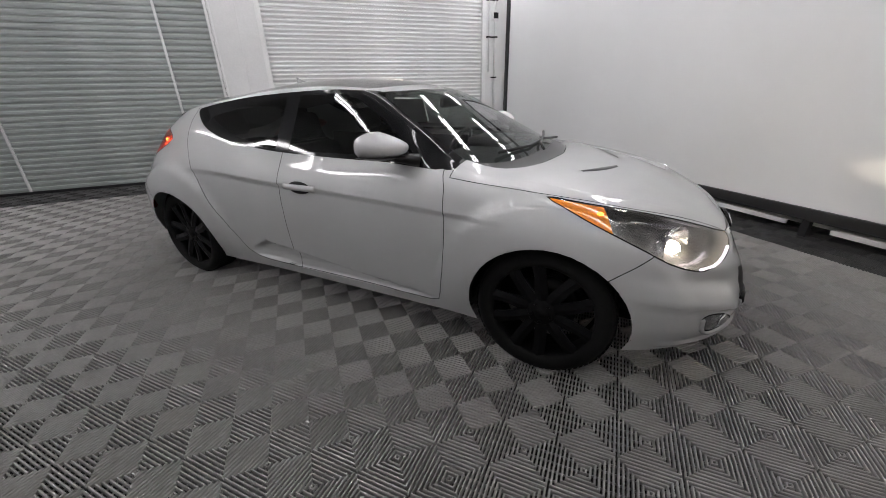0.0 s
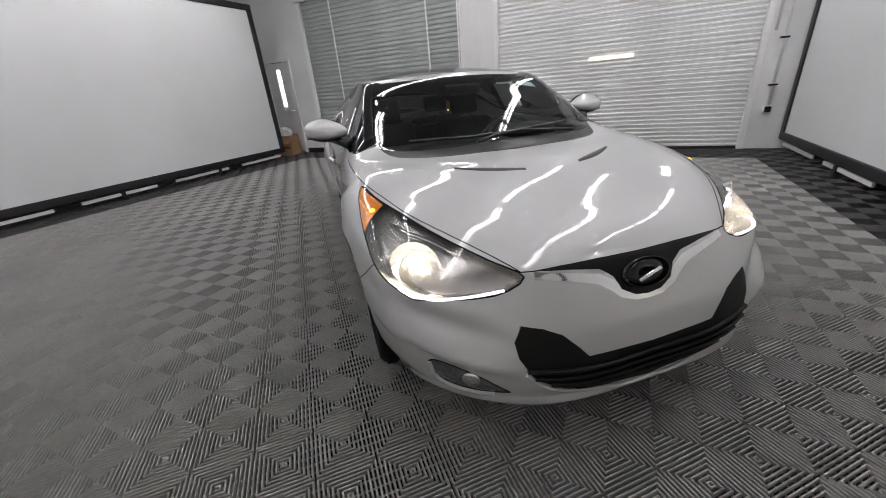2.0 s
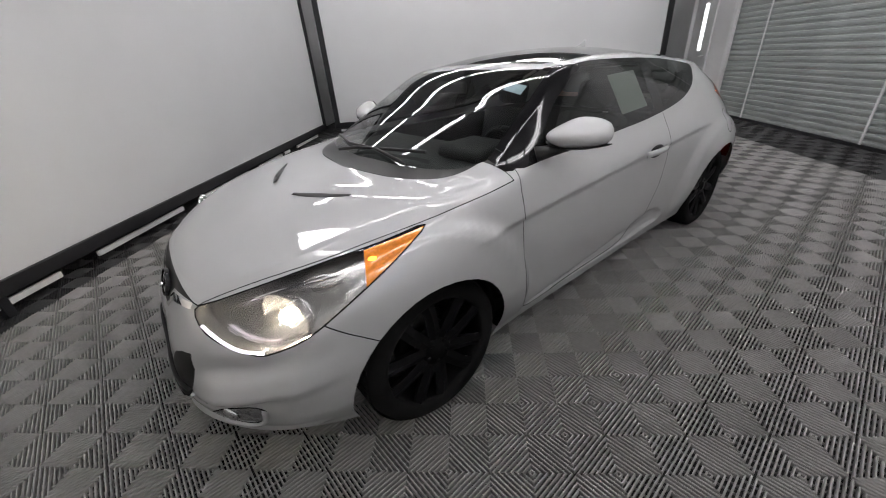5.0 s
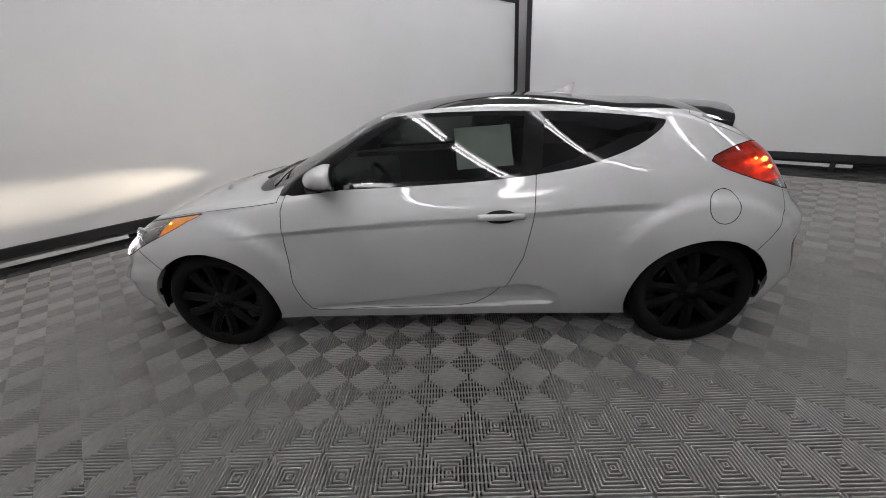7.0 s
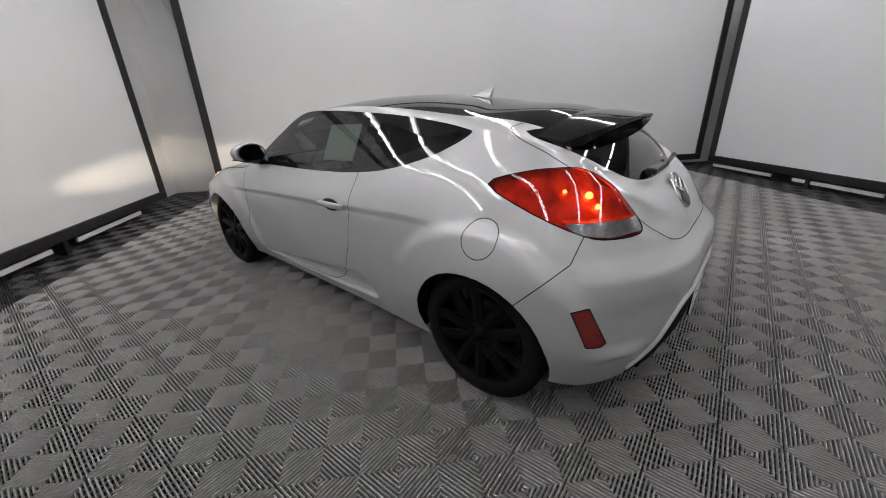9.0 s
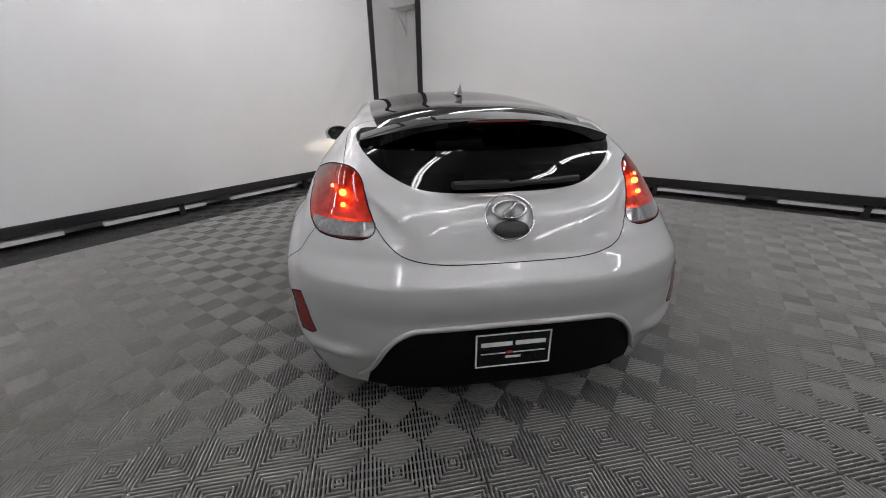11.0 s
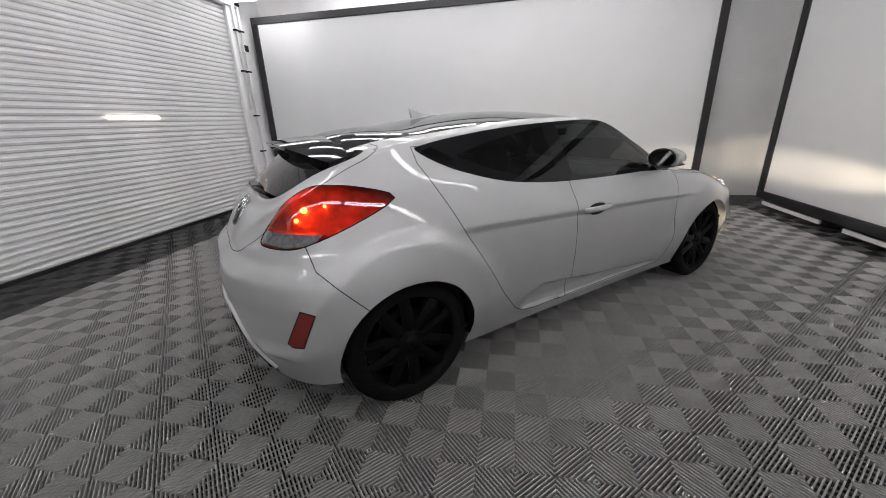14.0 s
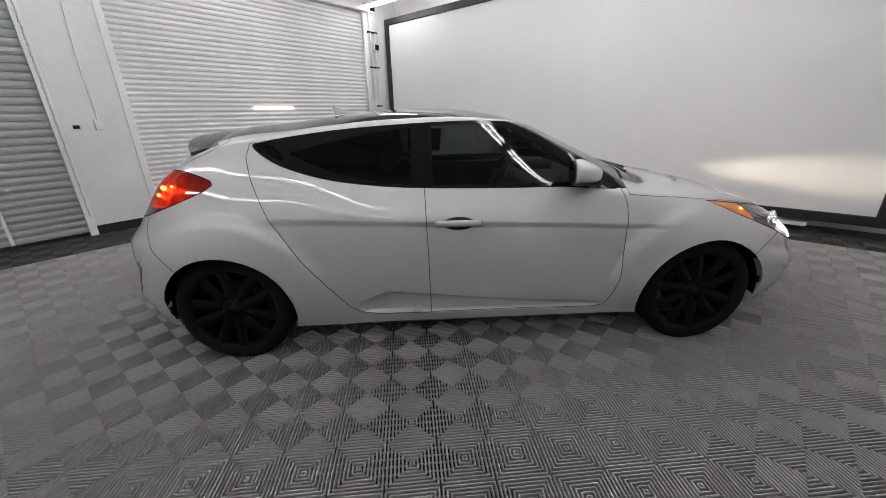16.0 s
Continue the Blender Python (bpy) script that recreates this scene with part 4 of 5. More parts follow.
def wheel(x, y):
    hub = new("wheel")
    hub.parent = car
    hub.matrix_basis = pose(x, y * 0.86, HUB, 0, 0, 0 if y < 0 else 180)
    R = HUB
    # the face of the wheel looks towards its own -y
    shared("tyre", lambda: lathe([(0.205, 0.232), (0.212, 0.25), (0.212, 0.285), (0.195, R - 0.012), (0.16, R - 0.002), (0.05, R - 0.002), (0.018, R - 0.012), (0.002, 0.285), (0.0, 0.262), (0.006, 0.243), (0.02, 0.232), (0.205, 0.232)], 64), M_RUBBER, hub, "black rubber tyre", True)
    if "tread" not in WHEEL:
        me = bpy.data.meshes.new("tread")
        tv, tf = tread_arrays(R)
        me.from_pydata(tv, [], tf)
        me.materials.append(M_RUBBER)
        WHEEL["tread"] = me
    new("tread", WHEEL["tread"]).parent = hub
    shared("rim", lambda: lathe([(0.19, 0.235), (0.03, 0.228), (0.016, 0.236), (0.01, 0.245), (0.014, 0.249), (0.026, 0.243), (0.04, 0.234)], 64), M_RIM, hub, "black alloy rim", True)
    for k in range(5):
        for lean in (-1, 1):
            sp = shared("spoke", spoke_bm, M_RIM, hub)
            sp.matrix_basis = Matrix.Rotation(k * math.tau / 5 + 0.25, 4, "Y") @ Matrix.Diagonal((lean, 1, 1, 1))
    shared("hub_cap", lambda: lathe([(0.06, 0.072), (0.03, 0.068), (0.02, 0.058), (0.024, 0.034), (0.014, 0.031), (0.010, 0.0005)], 32), M_RIM, hub, "", True)
    for k in range(5):
        a = k * math.tau / 5 + 0.9
        shared("wheel_nut", lambda: lathe([(0.05, 0.010), (0.028, 0.010), (0.024, 0.007), (0.024, 0.0005)], 6), M_RIM, hub).location = (0.048 * math.cos(a), -0.006, 0.048 * math.sin(a))
    shared("brake_disc", lambda: lathe([(0.105, 0.06), (0.105, 0.145), (0.125, 0.145), (0.125, 0.06)], 40), M_DISC, hub, "dull metal brake disc", True)
    cal = box((-0.05, 0.085, 0.10), (0.05, 0.15, 0.16), 0.01)
    bmesh.ops.rotate(cal, verts=cal.verts, cent=(0, 0, 0), matrix=Matrix.Rotation(1.1 if x > 0 else -1.1, 3, "Y"))
    part("brake_caliper", cal, M_DISC, hub)


for ax in (AXLE, -AXLE):
    both_sides(lambda y: wheel_well(ax, y))
    both_sides(lambda y: wheel(ax, y))


# ---- door handles, mirrors, spoiler, fin ----
def handle(x, y, z):
    bar = tube([(x + 0.105, y * 0.862, z - 0.004), (x + 0.09, y * 0.878, z), (x + 0.04, y * 0.893, z + 0.003), (x - 0.04, y * 0.893, z + 0.003), (x - 0.09, y * 0.878, z), (x - 0.105, y * 0.862, z - 0.004)], 0.014, 10)
    bmesh.ops.scale(bar, verts=bar.verts, vec=(1.1, 0.85, 1.25), space=Matrix.Translation((-x, -y * 0.87, -z)))
    part("door_handle", bar, M_PAINT, car, "silver door handle", True)
    # a dark ellipsoid paints the shade of the hollow behind the handle
    cup = bmesh.new()
    bmesh.ops.create_uvsphere(cup, u_segments=20, v_segments=10, radius=1, matrix=Matrix.LocRotScale((x, y * 0.862, z - 0.004), None, (0.085, 0.012, 0.036)))
    part("handle_recess", cup, M_DISC, car, "dark shape painting the shade of the handle recess", True)


handle(-0.31, 1, 0.797)
handle(-0.06, -1, 0.79)


def mirror(y):
    hub = new("wing_mirror")
    hub.parent = car
    tagged(hub, label="silver wing mirror on a black foot")

    def cap(lowest, highest, grow):
        bm = bmesh.new()
        bmesh.ops.create_uvsphere(bm, u_segments=32, v_segments=20, radius=1)
        for v in bm.verts:
            x, w, z = v.co
            x = max(x, -0.35)
            z = min(max(z, lowest), highest)
            taper = 1 - 0.45 * max(0, -w) ** 1.3
            x, z = math.copysign(abs(x) ** 0.8, x), math.copysign(abs(z) ** 0.8, z)
            if x > 0:
                x, z = x * 1.25, z * (1 - 0.3 * x) - 0.15 * x
            v.co = (0.545 + (x * 0.088 * grow - 0.025 * w), y * (0.89 + w * 0.122 * grow), 1.037 + z * 0.066 * taper * grow + 0.006 * w)
        bmesh.ops.recalc_face_normals(bm, faces=bm.faces)
        return bm

    part("mirror_shell", cap(-0.6, 1.0, 1.0), M_PAINT, hub, "silver shell", True)
    part("mirror_base", cap(-1.0, -0.61, 0.99), M_BLACK, hub, "black lower half", True)
    part("mirror_foot", tube([(0.68, y * 0.775, 0.962), (0.63, y * 0.82, 0.975), (0.57, y * 0.86, 0.992)], 0.024, 10, taper=[1.4, 1, 1]), M_BLACK, hub, "black foot", True)
    rim = bmesh.new()
    glass = bmesh.new()
    for bm, k, d in ((rim, 0.98, 0.0), (glass, 0.88, -0.004)):
        bmesh.ops.create_circle(bm, cap_ends=True, segments=32, radius=1)
        for v in bm.verts:
            w, z = v.co.x * k, max(v.co.y, -0.8) * k
            v.co = (0.503 + d - 0.025 * w, y * (0.885 + w * 0.105), 1.037 + z * 0.064 + 0.006 * w)
    part("mirror_frame", rim, M_BLACK, hub, "black rim")
    part("mirror_glass", glass, M_MIRROR, hub, "mirror glass")


both_sides(mirror)


def spoiler():
    bm = bmesh.new()
    rows = []
    for k in range(25):
        s = -1 + k / 12
        w = s * 0.545
        edge = -1.69 + 0.16 * abs(s) ** 2.4
        z = 1.234 - 0.08 * s * s
        root = -1.38 + 0.03 * s * s
        zr = 1.252 - 0.08 * s * s
        rows.append([bm.verts.new(p) for p in ((root, w, zr + 0.004), ((root + edge) / 2, w, (z + zr) / 2 + 0.012), (edge, w, z), (edge + 0.010, w, z - 0.018 - 0.05 * s**4), ((root + edge) / 2, w, (z + zr) / 2 - 0.05 - 0.05 * s**4), (root, w, zr - 0.06 - 0.04 * s**4))])
    for a, b in zip(rows, rows[1:]):
        for j in range(6):
            bm.faces.new((a[j], a[(j + 1) % 6], b[(j + 1) % 6], b[j]))
    bm.faces.new(rows[0])
    bm.faces.new(rows[-1][::-1])
    bmesh.ops.recalc_face_normals(bm, faces=bm.faces)
    shaded(part("roof_spoiler", bm, M_GLOSS, car, "glossy black roof spoiler"), 40)
    part("brake_light", box((-1.688, -0.12, 1.223), (-1.675, 0.12, 1.230), 0.002), M_REDREFL, car, "thin red brake light strip")


spoiler()


def fin():
    bm = bmesh.new()
    rows = []
    for k in range(13):
        t = k / 12
        x = -0.66 - 0.17 * t
        h = 0.003 + 0.062 * t**1.7 if t < 0.95 else 0.06
        w = 0.026 * (1 - 0.4 * t)
        z = 1.345 - 0.012 * t
        rows.append([bm.verts.new(p) for p in ((x, -w, z), (x - 0.012 * t, -w * 0.3, z + h * 0.7), (x - 0.02 * t, 0, z + h), (x - 0.012 * t, w * 0.3, z + h * 0.7), (x, w, z))])
    for a, b in zip(rows, rows[1:]):
        for j in range(4):
            bm.faces.new((a[j], a[j + 1], b[j + 1], b[j]))
    bm.faces.new(rows[-1])
    bmesh.ops.recalc_face_normals(bm, faces=bm.faces)
    shaded(part("roof_antenna", bm, M_PAINT, car, "silver shark fin antenna"), 50)


fin()


# ---- wipers ----
def wiper(pts, name):
    part(name, tube(pts, 0.008, 6), M_BLACK, car, "black wiper", True)


wiper([(1.14, -0.18, 0.955), (1.09, -0.05, 0.972), (1.045, 0.22, 0.985), (1.0, 0.42, 0.99)], "windshield_wiper")
wiper([(1.10, 0.40, 0.955), (1.07, 0.10, 0.978), (1.065, -0.20, 0.972), (0.985, -0.5, 0.975)], "windshield_wiper")
part("rear_wiper", tube([(-1.80, 0.0, 1.0), (-1.80, -0.05, 1.008), (-1.785, -0.30, 1.018)], 0.011, 8), M_BLACK, car, "black rear wiper", True)
wb = box((-1.81, -0.02, 0.992), (-1.765, 0.20, 1.02), 0.008)
part("wiper_arm", wb, M_BLACK, car, "black wiper cover")


# ---- hood vents ----
def hood_vent(y):
    pts = spline([(1.51, y * 0.13, 0), (1.475, y * 0.22, 0), (1.43, y * 0.31, 0), (1.37, y * 0.40, 0)], 5)
    def top(x, w):
        hit = BODY.ray_cast(Vector((x, w, 2)), Vector((0, 0, -1)))
        return hit[0].z
    bm = bmesh.new()
    rows = []
    for k, p in enumerate(pts):
        t = k / (len(pts) - 1)
        half = 0.011 * math.sin(math.pi * min(max(t, 0.06), 0.94)) + 0.003
        rows.append([bm.verts.new((p.x + d, p.y, top(p.x + d, p.y) + e)) for d, e in ((half + 0.008, 0.001), (half * 0.5, 0.006), (-half, 0.0025))])
    for a, b in zip(rows, rows[1:]):
        for j in range(2):
            bm.faces.new((a[j], a[j + 1], b[j + 1], b[j]))
    bmesh.ops.recalc_face_normals(bm, faces=bm.faces)
    part("hood_vent", bm, M_BLACK, car, "black hood vent", True)


from mathutils.bvhtree import BVHTree
skin = body_shell()
BODY = BVHTree.FromBMesh(skin)
skin.free()
both_sides(hood_vent)


def on_body(origin, way, lift=0.0):
    p, n, _, _ = BODY.ray_cast(Vector(origin), Vector(way).normalized())
    if n.dot(Vector(way)) > 0:
        n = -n
    return p + n * lift, n


# ---- lamps: housings behind the lenses, bulbs, LED strips ----
def lamp_housing(y):
    lens = PART["headlight_r" if y < 0 else "headlight_l"]
    bm = bmesh.new()
    bm.from_mesh(lens.data)
    way = Vector((0.72, 0.62 * y, 0.3)).normalized()
    skin_faces = bm.faces[:]
    r = bmesh.ops.extrude_face_region(bm, geom=skin_faces)
    bmesh.ops.translate(bm, verts=[v for v in r["geom"] if isinstance(v, bmesh.types.BMVert)], vec=-way * 0.055)
    bmesh.ops.delete(bm, geom=[f for f in skin_faces if f.is_valid], context="FACES_ONLY")
    part("lamp_housing", bm, M_BEZEL, lens, "grey reflector housing", True)
    bowl = lathe([(0.012, 0.085), (0.0, 0.078), (-0.012, 0.07), (-0.035, 0.048), (-0.045, 0.012)], 28, "x")
    bmesh.ops.rotate(bowl, verts=bowl.verts, cent=(0, 0, 0), matrix=Matrix.Rotation(0.45 * y, 3, "Z"))
    bmesh.ops.translate(bowl, verts=bowl.verts, vec=(1.745, 0.69 * y, 0.672))
    part("reflector_bowl", bowl, M_BOWL, lens, "chrome reflector bowl", True)
    bulb = bmesh.new()
    bmesh.ops.create_uvsphere(bulb, u_segments=16, v_segments=10, radius=0.026, matrix=Matrix.Translation((1.742, 0.688 * y, 0.668)))
    part("bulb", bulb, M_BULB, lens, "bright warm bulb", True)
    blade = spline([(1.60, 0.735 * y, 0.765), (1.66, 0.70 * y, 0.755), (1.72, 0.63 * y, 0.73), (1.80, 0.56 * y, 0.70)], 5)
    part("inner_trim", tube([tuple(q) for q in blade], 0.008, 8), M_CHROME, lens, "chrome inner blade", True)
    edge = []
    for a, b, c in ((1.815, 0.715, 0.607), (1.86, 0.655, 0.608), (1.905, 0.57, 0.615), (1.94, 0.47, 0.627)):
        p, n = on_body((a + 0.4, b * y + 0.25 * y, c), (-0.4, -0.25 * y, 0), -0.002)
        edge.append(tuple(p))
    part("led_strip", tube([tuple(q) for q in spline(edge, 4)], 0.0048, 8), M_DRL, lens, "glowing white LED strip", True)
    lamp = bpy.data.lights.new("headlamp_beam", "SPOT")
    lamp.energy, lamp.color, lamp.spot_size, lamp.spot_blend, lamp.shadow_soft_size = 85, (1.0, 0.84, 0.64), radians(96), 0.8, 0.03
    beam = new("headlamp_beam", lamp)
    beam.matrix_basis = CAR @ look((2.09, 0.61 * y, 0.66), (5.0, 0.9 * y, 0.62)) @ Matrix.Diagonal((1.0, 0.13, 1.0, 1))


M_TAILBOWL = shader("tail_reflector", (0.4, 0.24, 0.2), 0.35, metal=0.4, grain=0.3, grain_size=22, stain=0.4, stain_size=9)
M_BEZEL = shader("lamp_bezel", (0.5, 0.49, 0.475), 0.25, metal=0.9, grain=0.1)
both_sides(lamp_housing)


def tail_details(y):
    lens = PART["taillight_r" if y < 0 else "taillight_l"]
    bm = bmesh.new()
    bm.from_mesh(lens.data)
    way = Vector((-0.7, 0.7 * y, 0.12)).normalized()
    skin_faces = bm.faces[:]
    r = bmesh.ops.extrude_face_region(bm, geom=skin_faces)
    bmesh.ops.translate(bm, verts=[v for v in r["geom"] if isinstance(v, bmesh.types.BMVert)], vec=-way * 0.035)
    bmesh.ops.delete(bm, geom=[f for f in skin_faces if f.is_valid], context="FACES_ONLY")
    part("lamp_housing", bm, M_TAILBOWL, lens, "red reflector housing", True)
    for x, w, z, r in ((-1.68, 0.62, 0.985, 0.014), (-1.70, 0.60, 0.945, 0.010), (-1.60, 0.67, 1.0, 0.007)):
        p, n = on_body((x - 0.5, (w + 0.5) * y, z), (0.5, -0.5 * y, 0), -0.02)
        bulb = bmesh.new()
        bmesh.ops.create_uvsphere(bulb, u_segments=12, v_segments=8, radius=r, matrix=Matrix.Translation(p))
        part("bulb", bulb, M_REDGLOW, lens, "bright bulb", True)
    mk = PART["amber_r" if y < 0 else "amber_l"]
    p, n = on_body((1.50 + 0.3, 1.2 * y, 0.80), (-0.3, -0.42 * y, 0), 0.001)
    bm = bmesh.new()
    bmesh.ops.create_uvsphere(bm, u_segments=12, v_segments=6, radius=1, matrix=Matrix.LocRotScale(p, n.to_track_quat("Z", "Y"), (0.013, 0.009, 0.003)))
    part("bulb_glow", bm, M_AMBERGLOW, mk, "lit amber bulb", True)
    fog = PART["fog_r" if y < 0 else "fog_l"]
    p, n = on_body((2.4, 0.9 * y, 0.345), (-0.5, -0.34 * y, 0), 0.001)
    bm = bmesh.new()
    bmesh.ops.create_uvsphere(bm, u_segments=16, v_segments=8, radius=1, matrix=Matrix.LocRotScale(p, n.to_track_quat("Z", "Y"), (0.03, 0.03, 0.008)))
    part("fog_lens", bm, M_BOWL, fog, "round glass lens", True)
    lip = [on_body((2.5, (b + 0.3) * y, c), (-0.6, -0.3 * y, 0), 0.002)[0] for b, c in ((0.72, 0.385), (0.70, 0.33), (0.64, 0.292), (0.56, 0.278), (0.49, 0.282))]
    part("fog_trim", tube([tuple(q) for q in spline([tuple(v) for v in lip], 4)], 0.009, 8), M_PAINT, fog, "silver lower lip", True)


both_sides(tail_details)


# ---- badges: plain ovals, no lettering ----
def oval(name, centre, normal, w, h, thick, mat, label, inner=0.0, parent=car):
    bm = lathe([(0, inner * 1.0 + 0.0005), (thick, inner + 0.001), (thick * 1.2, (1 + inner) / 2), (thick, 0.97), (0, 1.0)], 36, "z")
    ob = part(name, bm, mat, parent, label, True)
    q = Vector(normal).to_track_quat("Z", "Y")
    ob.matrix_basis = Matrix.LocRotScale(centre, q, (w, h, 1))
    return ob


front, fn = on_body((3, 0, 0.612), (-1, 0, 0), 0.002)
oval("front_emblem", front, fn, 0.094, 0.051, 0.010, M_GLOSS, "glossy black oval emblem")
oval("emblem_rim", front + fn * 0.006, fn, 0.094, 0.051, 0.006, M_GLOSS, "glossy black rim", 0.9)
bar = tube([(front.x + 0.018, -0.04, 0.598), (front.x + 0.014, 0.04, 0.626)], 0.008, 8)
part("emblem_bar", bar, M_CHROME, car, "chrome bar", True)
rear, rn = on_body((-3, 0, 0.90), (1, 0, 0), -0.006)
oval("rear_emblem", rear, rn, 0.093, 0.088, 0.008, M_PAINT, "round silver emblem with a dark lower recess")
oval("emblem_rim", rear + rn * 0.006, rn, 0.097, 0.092, 0.006, M_CHROME, "chrome rim", 0.9)
face_up = (Vector((0, 0, 1)) - rn * rn.z).normalized()
rec = bmesh.new()
bmesh.ops.create_uvsphere(rec, u_segments=20, v_segments=10, radius=1, matrix=Matrix.LocRotScale(rear + rn * 0.010 - face_up * 0.045, rn.to_track_quat("Z", "Y"), (0.068, 0.034, 0.009)))
part("emblem_recess", rec, M_BLACK, car, "dark handle recess", True)
oval("emblem_oval", rear + rn * 0.011 + face_up * 0.028, rn, 0.07, 0.038, 0.008, M_CHROME, "chrome oval ring", 0.78)
part("emblem_bar", tube([tuple(rear + rn * 0.016 + face_up * 0.006 + Vector((0, 0.025, 0))), tuple(rear + rn * 0.016 + face_up * 0.05 + Vector((0, -0.025, 0)))], 0.008, 8), M_CHROME, car, "chrome bar", True)

# painted lip over the rear valance and bright rim under the lower grille
arch = spline([(0, -0.60, 0.27), (0, -0.548, 0.33), (0, -0.478, 0.455), (0, -0.40, 0.522), (0, -0.30, 0.54), (0, 0, 0.543), (0, 0.30, 0.54), (0, 0.40, 0.522), (0, 0.478, 0.455), (0, 0.548, 0.33), (0, 0.60, 0.27)], 5)
part("bumper_lip", tube([tuple(on_body((-3, p.y, p.z), (1, 0, 0), 0.002)[0]) for p in arch], 0.011, 8), M_PAINT, car, "silver lip of the rear bumper", True)
rim_line = spline([(0, -0.44, 0.37), (0, -0.36, 0.305), (0, -0.20, 0.258), (0, 0, 0.245), (0, 0.20, 0.258), (0, 0.36, 0.305), (0, 0.44, 0.37)], 5)
part("grille_rim", tube([tuple(on_body((3, p.y, p.z), (-1, 0, 0), 0.001)[0]) for p in rim_line], 0.007, 8), M_PAINT, car, "silver rim under the lower grille", True)

# slats of the lower grille
for k in range(4):
    z = 0.360 - k * 0.028
    half = (0.44, 0.42, 0.37, 0.29)[k]
    pts = [tuple(on_body((3, half * (-1 + j / 6), z + 0.028 * abs(-1 + j / 6) ** 2.5), (-1, 0, 0), 0.004)[0]) for j in range(13)]
    part("grille_slat", tube(pts, 0.008, 6), M_GRILLE, car, "black plastic slat", True)

# ---- plate panel, exhaust ----
plate = new("plate_panel")
plate.parent = car
tagged(plate, label="black advertising plate with a white border and white bars")
plate.matrix_basis = pose(-2.035, 0.008, 0.432, 90, 0, -90)
part("plate_back", box((-0.15, -0.078, -0.004), (0.15, 0.078, 0.004), 0.003), M_GLOSS, plate)
for lo, hi in (((-0.146, 0.068, 0.004), (0.146, 0.074, 0.006)), ((-0.146, -0.074, 0.004), (0.146, -0.068, 0.006)), ((-0.146, -0.068, 0.004), (-0.140, 0.068, 0.006)), ((0.140, -0.068, 0.004), (0.146, 0.068, 0.006))):
    part("plate_border", box(lo, hi, 0.001), M_WHITE, plate)
for x0, x1, y0, y1, mat in ((-0.125, -0.005, 0.018, 0.036, M_WHITE), (0.008, 0.125, 0.018, 0.036, M_WHITE), (-0.125, -0.03, -0.016, -0.011, M_WHITE), (0.0, 0.125, -0.016, -0.011, M_WHITE), (-0.025, -0.005, -0.018, -0.006, M_REDPRINT), (-0.03, 0.03, -0.038, -0.028, M_WHITE)):
    part("print_bar", box((x0, y0, 0.004), (x1, y1, 0.0055)), mat, plate)
part("rear_diffuser", box((-1.93, -0.5, 0.205), (-1.70, 0.5, 0.30), 0.02), M_LINER, car, "black diffuser")


# ---- cabin ----
def soft_box(lo, hi, r):
    return box(lo, hi, r)


def seat(x, y, lean=-14, wide=0.25):
    st = new("car_seat")
    st.parent = car
    tagged(st, label="dark cloth seat")
    st.matrix_basis = pose(x, y, 0.28)
    part("cushion", soft_box((-0.25, -wide, 0), (0.27, wide, 0.17), 0.05), M_SEAT, st, "", True)
    b = part("backrest", soft_box((-0.07, -wide + 0.01, 0), (0.07, wide - 0.01, 0.60), 0.055), M_SEAT, st, "", True)
    b.matrix_basis = pose(-0.24, 0, 0.10, 0, lean, 0)
    h = part("headrest", soft_box((-0.05, -0.13, 0), (0.05, 0.13, 0.17), 0.045), M_SEAT, st, "", True)
    h.matrix_basis = pose(-0.40, 0, 0.71, 0, lean, 0)


both_sides(lambda y: seat(-0.05, 0.36 * y))
both_sides(lambda y: seat(-0.85, 0.33 * y, -20, 0.3))
dash = bmesh.new()
box_into(dash, (0.45, -0.68, 0.50), (0.98, 0.68, 0.90), 0.06)
part("dashboard", dash, M_DASH, car, "dark dashboard", True)
part("instrument_hood", soft_box((0.50, 0.20, 0.88), (0.78, 0.52, 0.965), 0.04), M_DASH, car, "dark instrument hood", True)
wheel_rim = tube([(0.185 * math.cos(k * math.tau / 36), 0.185 * math.sin(k * math.tau / 36), 0) for k in range(37)], 0.016, 8)
sw_hub = new("steering_wheel")
sw_hub.parent = car
sw_hub.matrix_basis = pose(0.36, 0.36, 0.83, 0, -65, 0)
part("wheel_rim", wheel_rim, M_DASH, sw_hub, "", True)
part("wheel_hub", soft_box((-0.06, -0.07, -0.03), (0.06, 0.07, 0.015), 0.02), M_DASH, sw_hub, "", True)
for a in (0.2, math.pi - 0.2, -math.pi / 2):
    part("wheel_spoke", tube([(0.05 * math.sin(a), 0.05 * math.cos(a), -0.01), (0.18 * math.sin(a), 0.18 * math.cos(a), 0)], 0.012, 6), M_DISC, sw_hub)
cabin = bmesh.new()
box_into(cabin, (-1.75, -0.74, 0.22), (1.0, 0.74, 0.30))
part("cabin_floor", cabin, M_DASH, car, "dark cabin carpet")
for y in (1, -1):
    part("door_trim", soft_box((-1.2, min(y * 0.70, y * 0.74), 0.3), (0.85, max(y * 0.70, y * 0.74), 0.92), 0.01), M_DASH, car, "dark door trim")
part("luggage_cover", soft_box((-1.72, -0.55, 0.86), (-1.12, 0.55, 0.88), 0.008), M_DASH, car, "dark luggage cover")
part("rear_view_mirror", soft_box((0.46, -0.12, 1.17), (0.49, 0.12, 1.23), 0.012), M_BLACK, car, "dark rear view mirror", True)
liner_bm = bmesh.new()
liner_rows = []
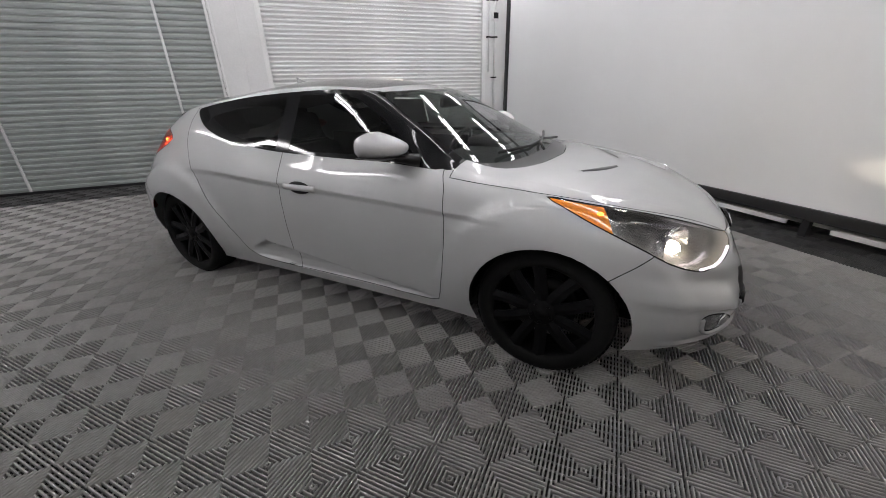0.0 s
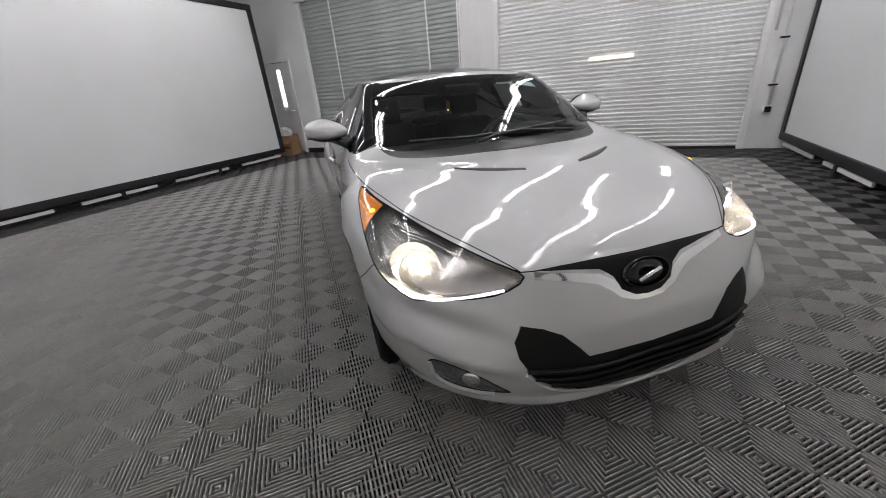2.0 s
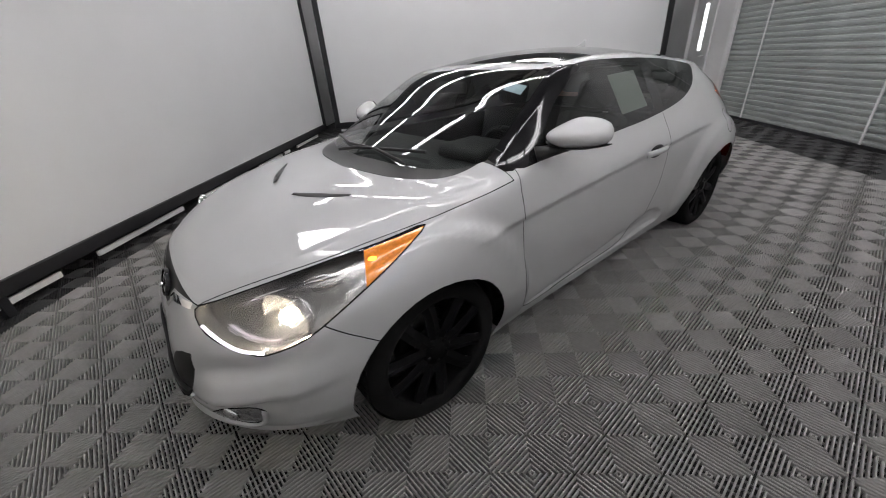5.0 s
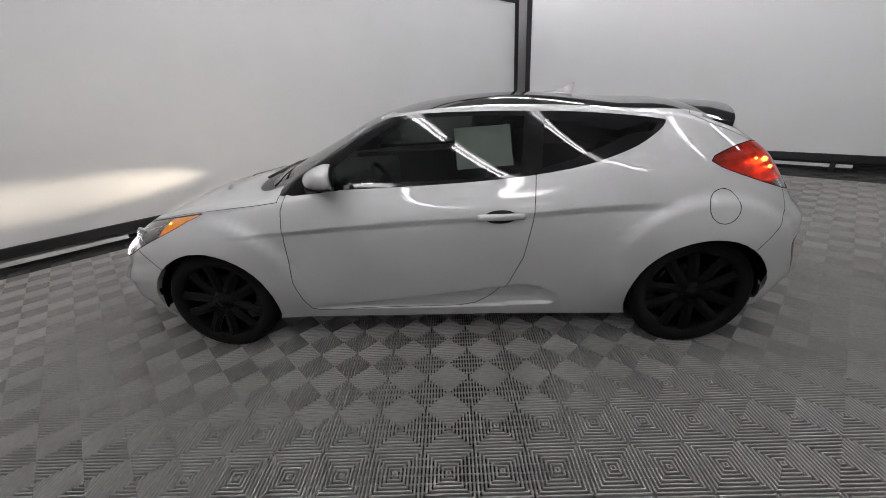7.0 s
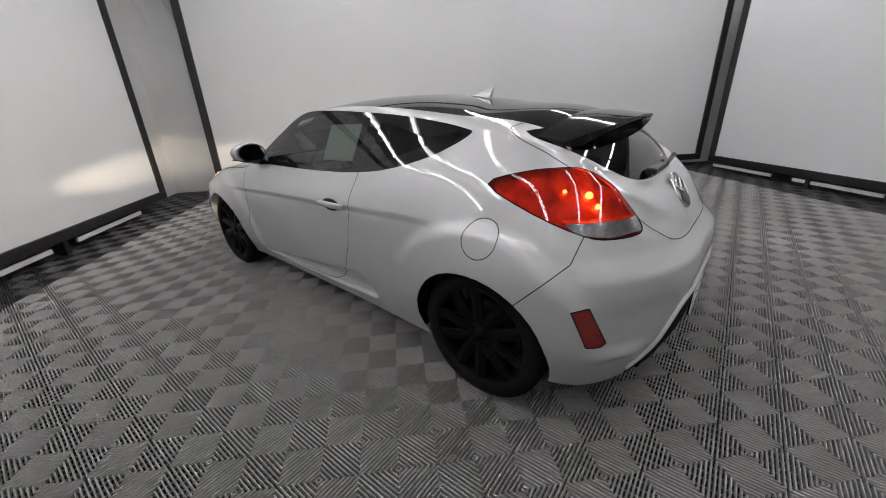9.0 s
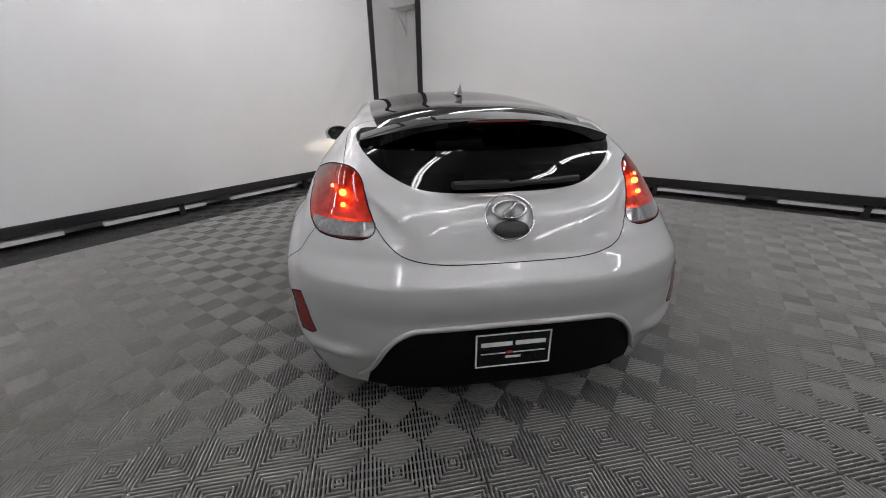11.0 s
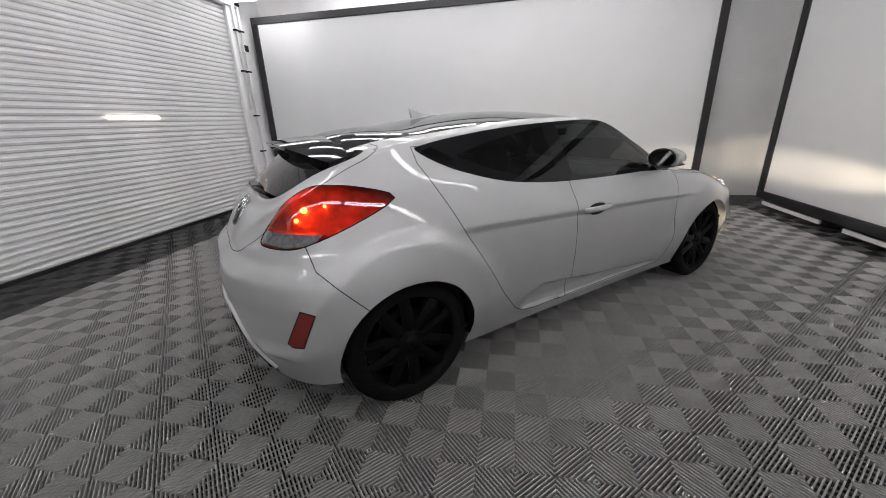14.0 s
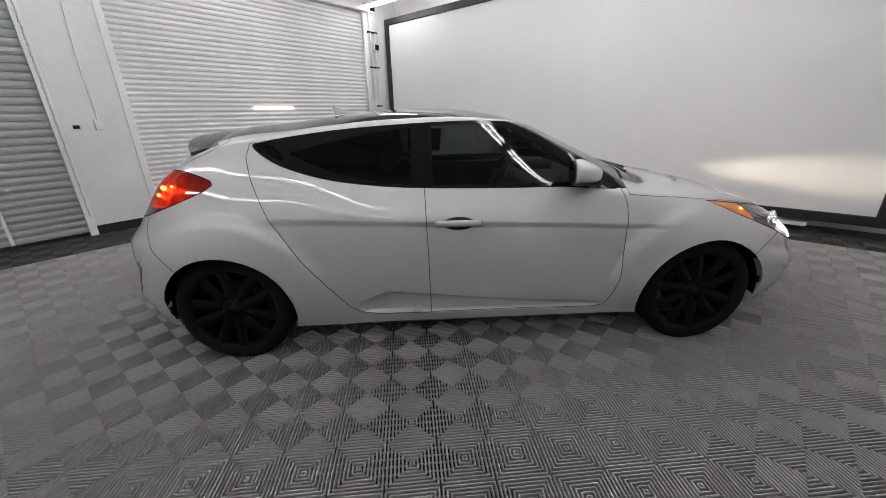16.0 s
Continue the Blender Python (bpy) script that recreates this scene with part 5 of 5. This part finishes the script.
for k in range(15):
    x = 0.22 - k * 0.115
    zc = 1.315 if x > -0.5 else 1.315 - 0.14 * (-x - 0.5)
    liner_rows.append([liner_bm.verts.new((x, w * 0.54, zc - 0.05 * w * w)) for w in (-1, -0.5, 0, 0.5, 1)])
for a, b in zip(liner_rows, liner_rows[1:]):
    for j in range(4):
        liner_bm.faces.new((a[j], a[j + 1], b[j + 1], b[j]))
part("headliner", liner_bm, M_SEAT, car, "dark headliner", True)


# sheets of paper on the glass
def sheet(pts, mat, name, label):
    bm = bmesh.new()
    bm.faces.new([bm.verts.new(p) for p in pts])
    r = bmesh.ops.extrude_face_region(bm, geom=bm.faces[:])
    bmesh.ops.translate(bm, verts=[v for v in r["geom"] if isinstance(v, bmesh.types.BMVert)], vec=(0, -0.002, 0))
    part(name, bm, mat, car, label)


corners = [on_body((x, 2, z), (0, -1, 0), -0.012)[0] for x, z in ((-0.385, 1.03), (-0.10, 1.02), (-0.085, 1.215), (-0.375, 1.22))]
sheet([tuple(c) for c in corners], M_PAPER, "window_sheet", "pale paper sheet hung inside the window")
stick = [on_body((x, w, 3), (0, 0, -1), -0.008)[0] for x, w in ((0.50, 0.42), (0.50, 0.53), (0.44, 0.52), (0.44, 0.41))]
sheet([tuple(c) for c in stick], M_STICKER, "windshield_sticker", "small pale blue sticker inside the windshield")


# ---- the nose: overhang drawn out ahead of the front wheels ----
def nose(q):
    d = max(0.0, q.x - 1.45) / 0.6
    return Vector((q.x + 0.1 * d**1.25, q.y * (1 + 0.03 * min(1, d)), q.z))


drawn = set()
for ob in car.children_recursive:
    if ob.type != "MESH" or ob.data.name in drawn or (ob.parent and ob.parent.name.startswith("wheel")):
        continue
    drawn.add(ob.data.name)
    if ob.matrix_basis == Matrix.Identity(4):
        for v in ob.data.vertices:
            if v.co.x > 1.45:
                v.co = nose(v.co)
    elif ob.parent == car and ob.location.x > 1.45:
        ob.location = nose(ob.location)


# ---- ribbed floor tiles, last: two by two squares, ribs turned from square to square ----
def tile_arrays():
    """Verts and faces of one ribbed tile, its corner at the origin: bevelled ribs along the squares' diagonals."""
    S = TILE / 2
    pitch = S * math.sqrt(2) / 14
    verts, faces, in_shade = [], [], []
    for i in range(2):
        for j in range(2):
            ox, oy = i * S, j * S
            flipped = (i + j) % 2 == 0
            reach = S * math.sqrt(2) / 2

            def put(u, w, z):
                x, y = (u + w) / math.sqrt(2), (w - u) / math.sqrt(2)
                verts.append((ox + S / 2 + (-x if flipped else x), oy + S / 2 + y, z))

            for k in range(-7, 7):
                # a rib between two lines parallel to the diagonal, clipped to the square
                c0, c1 = (k + 0.27) * pitch, (k + 0.73) * pitch
                t0, t1 = c0 + 0.13 * pitch, c1 - 0.13 * pitch
                base = len(verts)
                for c, z in ((c0, -0.019), (c0, -0.0036), (t0, 0.0), (t1, 0.0), (c1, -0.0036), (c1, -0.019)):
                    h = max(reach - abs(c) - 0.0003, 0.0)
                    put(-h, c, z)
                    put(h, c, z)
                for r in range(5):
                    q = (base + 2 * r, base + 2 * r + 1, base + 2 * r + 3, base + 2 * r + 2)
                    faces.append(q if flipped else q[::-1])
                    in_shade.append(0)
            for k in range(-2, 3):
                # thin cross webs low between the ribs
                u = k * reach / 3
                h = reach - abs(u) - 0.004
                base = len(verts)
                for d, z in ((-0.0014, -0.019), (-0.001, -0.011), (0.001, -0.011), (0.0014, -0.019)):
                    put(u + d, -h, z)
                    put(u + d, h, z)
                for r in range(3):
                    faces.append((base + 2 * r, base + 2 * r + 1, base + 2 * r + 3, base + 2 * r + 2))
                    in_shade.append(0)
            # the sheet under the ribs, its dark colour painting the shade in the slots
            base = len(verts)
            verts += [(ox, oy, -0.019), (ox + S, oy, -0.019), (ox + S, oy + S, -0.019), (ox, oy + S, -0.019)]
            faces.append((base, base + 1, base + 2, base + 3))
            in_shade.append(1)
    return verts, faces, in_shade


TV, TF, TG = tile_arrays()


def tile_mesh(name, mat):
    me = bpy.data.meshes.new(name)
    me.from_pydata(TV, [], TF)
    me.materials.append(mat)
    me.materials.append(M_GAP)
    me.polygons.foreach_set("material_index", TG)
    return me


# the subfloor takes the same painted shade colour as the sheet
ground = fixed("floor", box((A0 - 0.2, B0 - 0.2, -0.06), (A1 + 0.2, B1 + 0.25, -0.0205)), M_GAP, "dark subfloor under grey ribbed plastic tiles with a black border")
light_mesh, dark_mesh = tile_mesh("tile", M_TILE), tile_mesh("tile", M_TILE_DARK)
cells = []
for i in range(math.floor((A0 - SHIFT_A) / TILE), math.ceil((A1 - SHIFT_A) / TILE)):
    for j in range(math.floor((B0 - SHIFT_B) / TILE), math.ceil((B1 - SHIFT_B) / TILE)):
        dark = not (-17 <= i < 10 and -11 <= j < 12)
        cells.append((i, j, dark))
near = sorted((c for c in cells if not c[2]), key=lambda c: abs(math.hypot((c[0] + 0.5) * TILE, (c[1] + 0.5) * TILE) - 1.9))[:290]
near_set = set(near)
for i, j, dark in near:
    t = new("tile", light_mesh)
    t.parent = ground
    t.matrix_basis = pose(SHIFT_A + i * TILE, SHIFT_B + j * TILE, random.uniform(-0.0006, 0.0006))
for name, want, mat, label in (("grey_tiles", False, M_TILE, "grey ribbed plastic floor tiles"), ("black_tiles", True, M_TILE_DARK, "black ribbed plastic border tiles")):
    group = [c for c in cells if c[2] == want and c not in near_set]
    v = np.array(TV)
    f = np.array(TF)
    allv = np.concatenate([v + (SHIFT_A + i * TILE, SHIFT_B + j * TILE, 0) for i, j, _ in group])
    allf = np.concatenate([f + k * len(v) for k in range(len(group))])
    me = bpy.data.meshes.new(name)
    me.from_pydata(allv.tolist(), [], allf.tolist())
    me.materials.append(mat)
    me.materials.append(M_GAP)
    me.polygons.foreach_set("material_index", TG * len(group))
    ob = new(name, me)
    ob.parent = ground
    tagged(ob, label=label, kind="stuff")
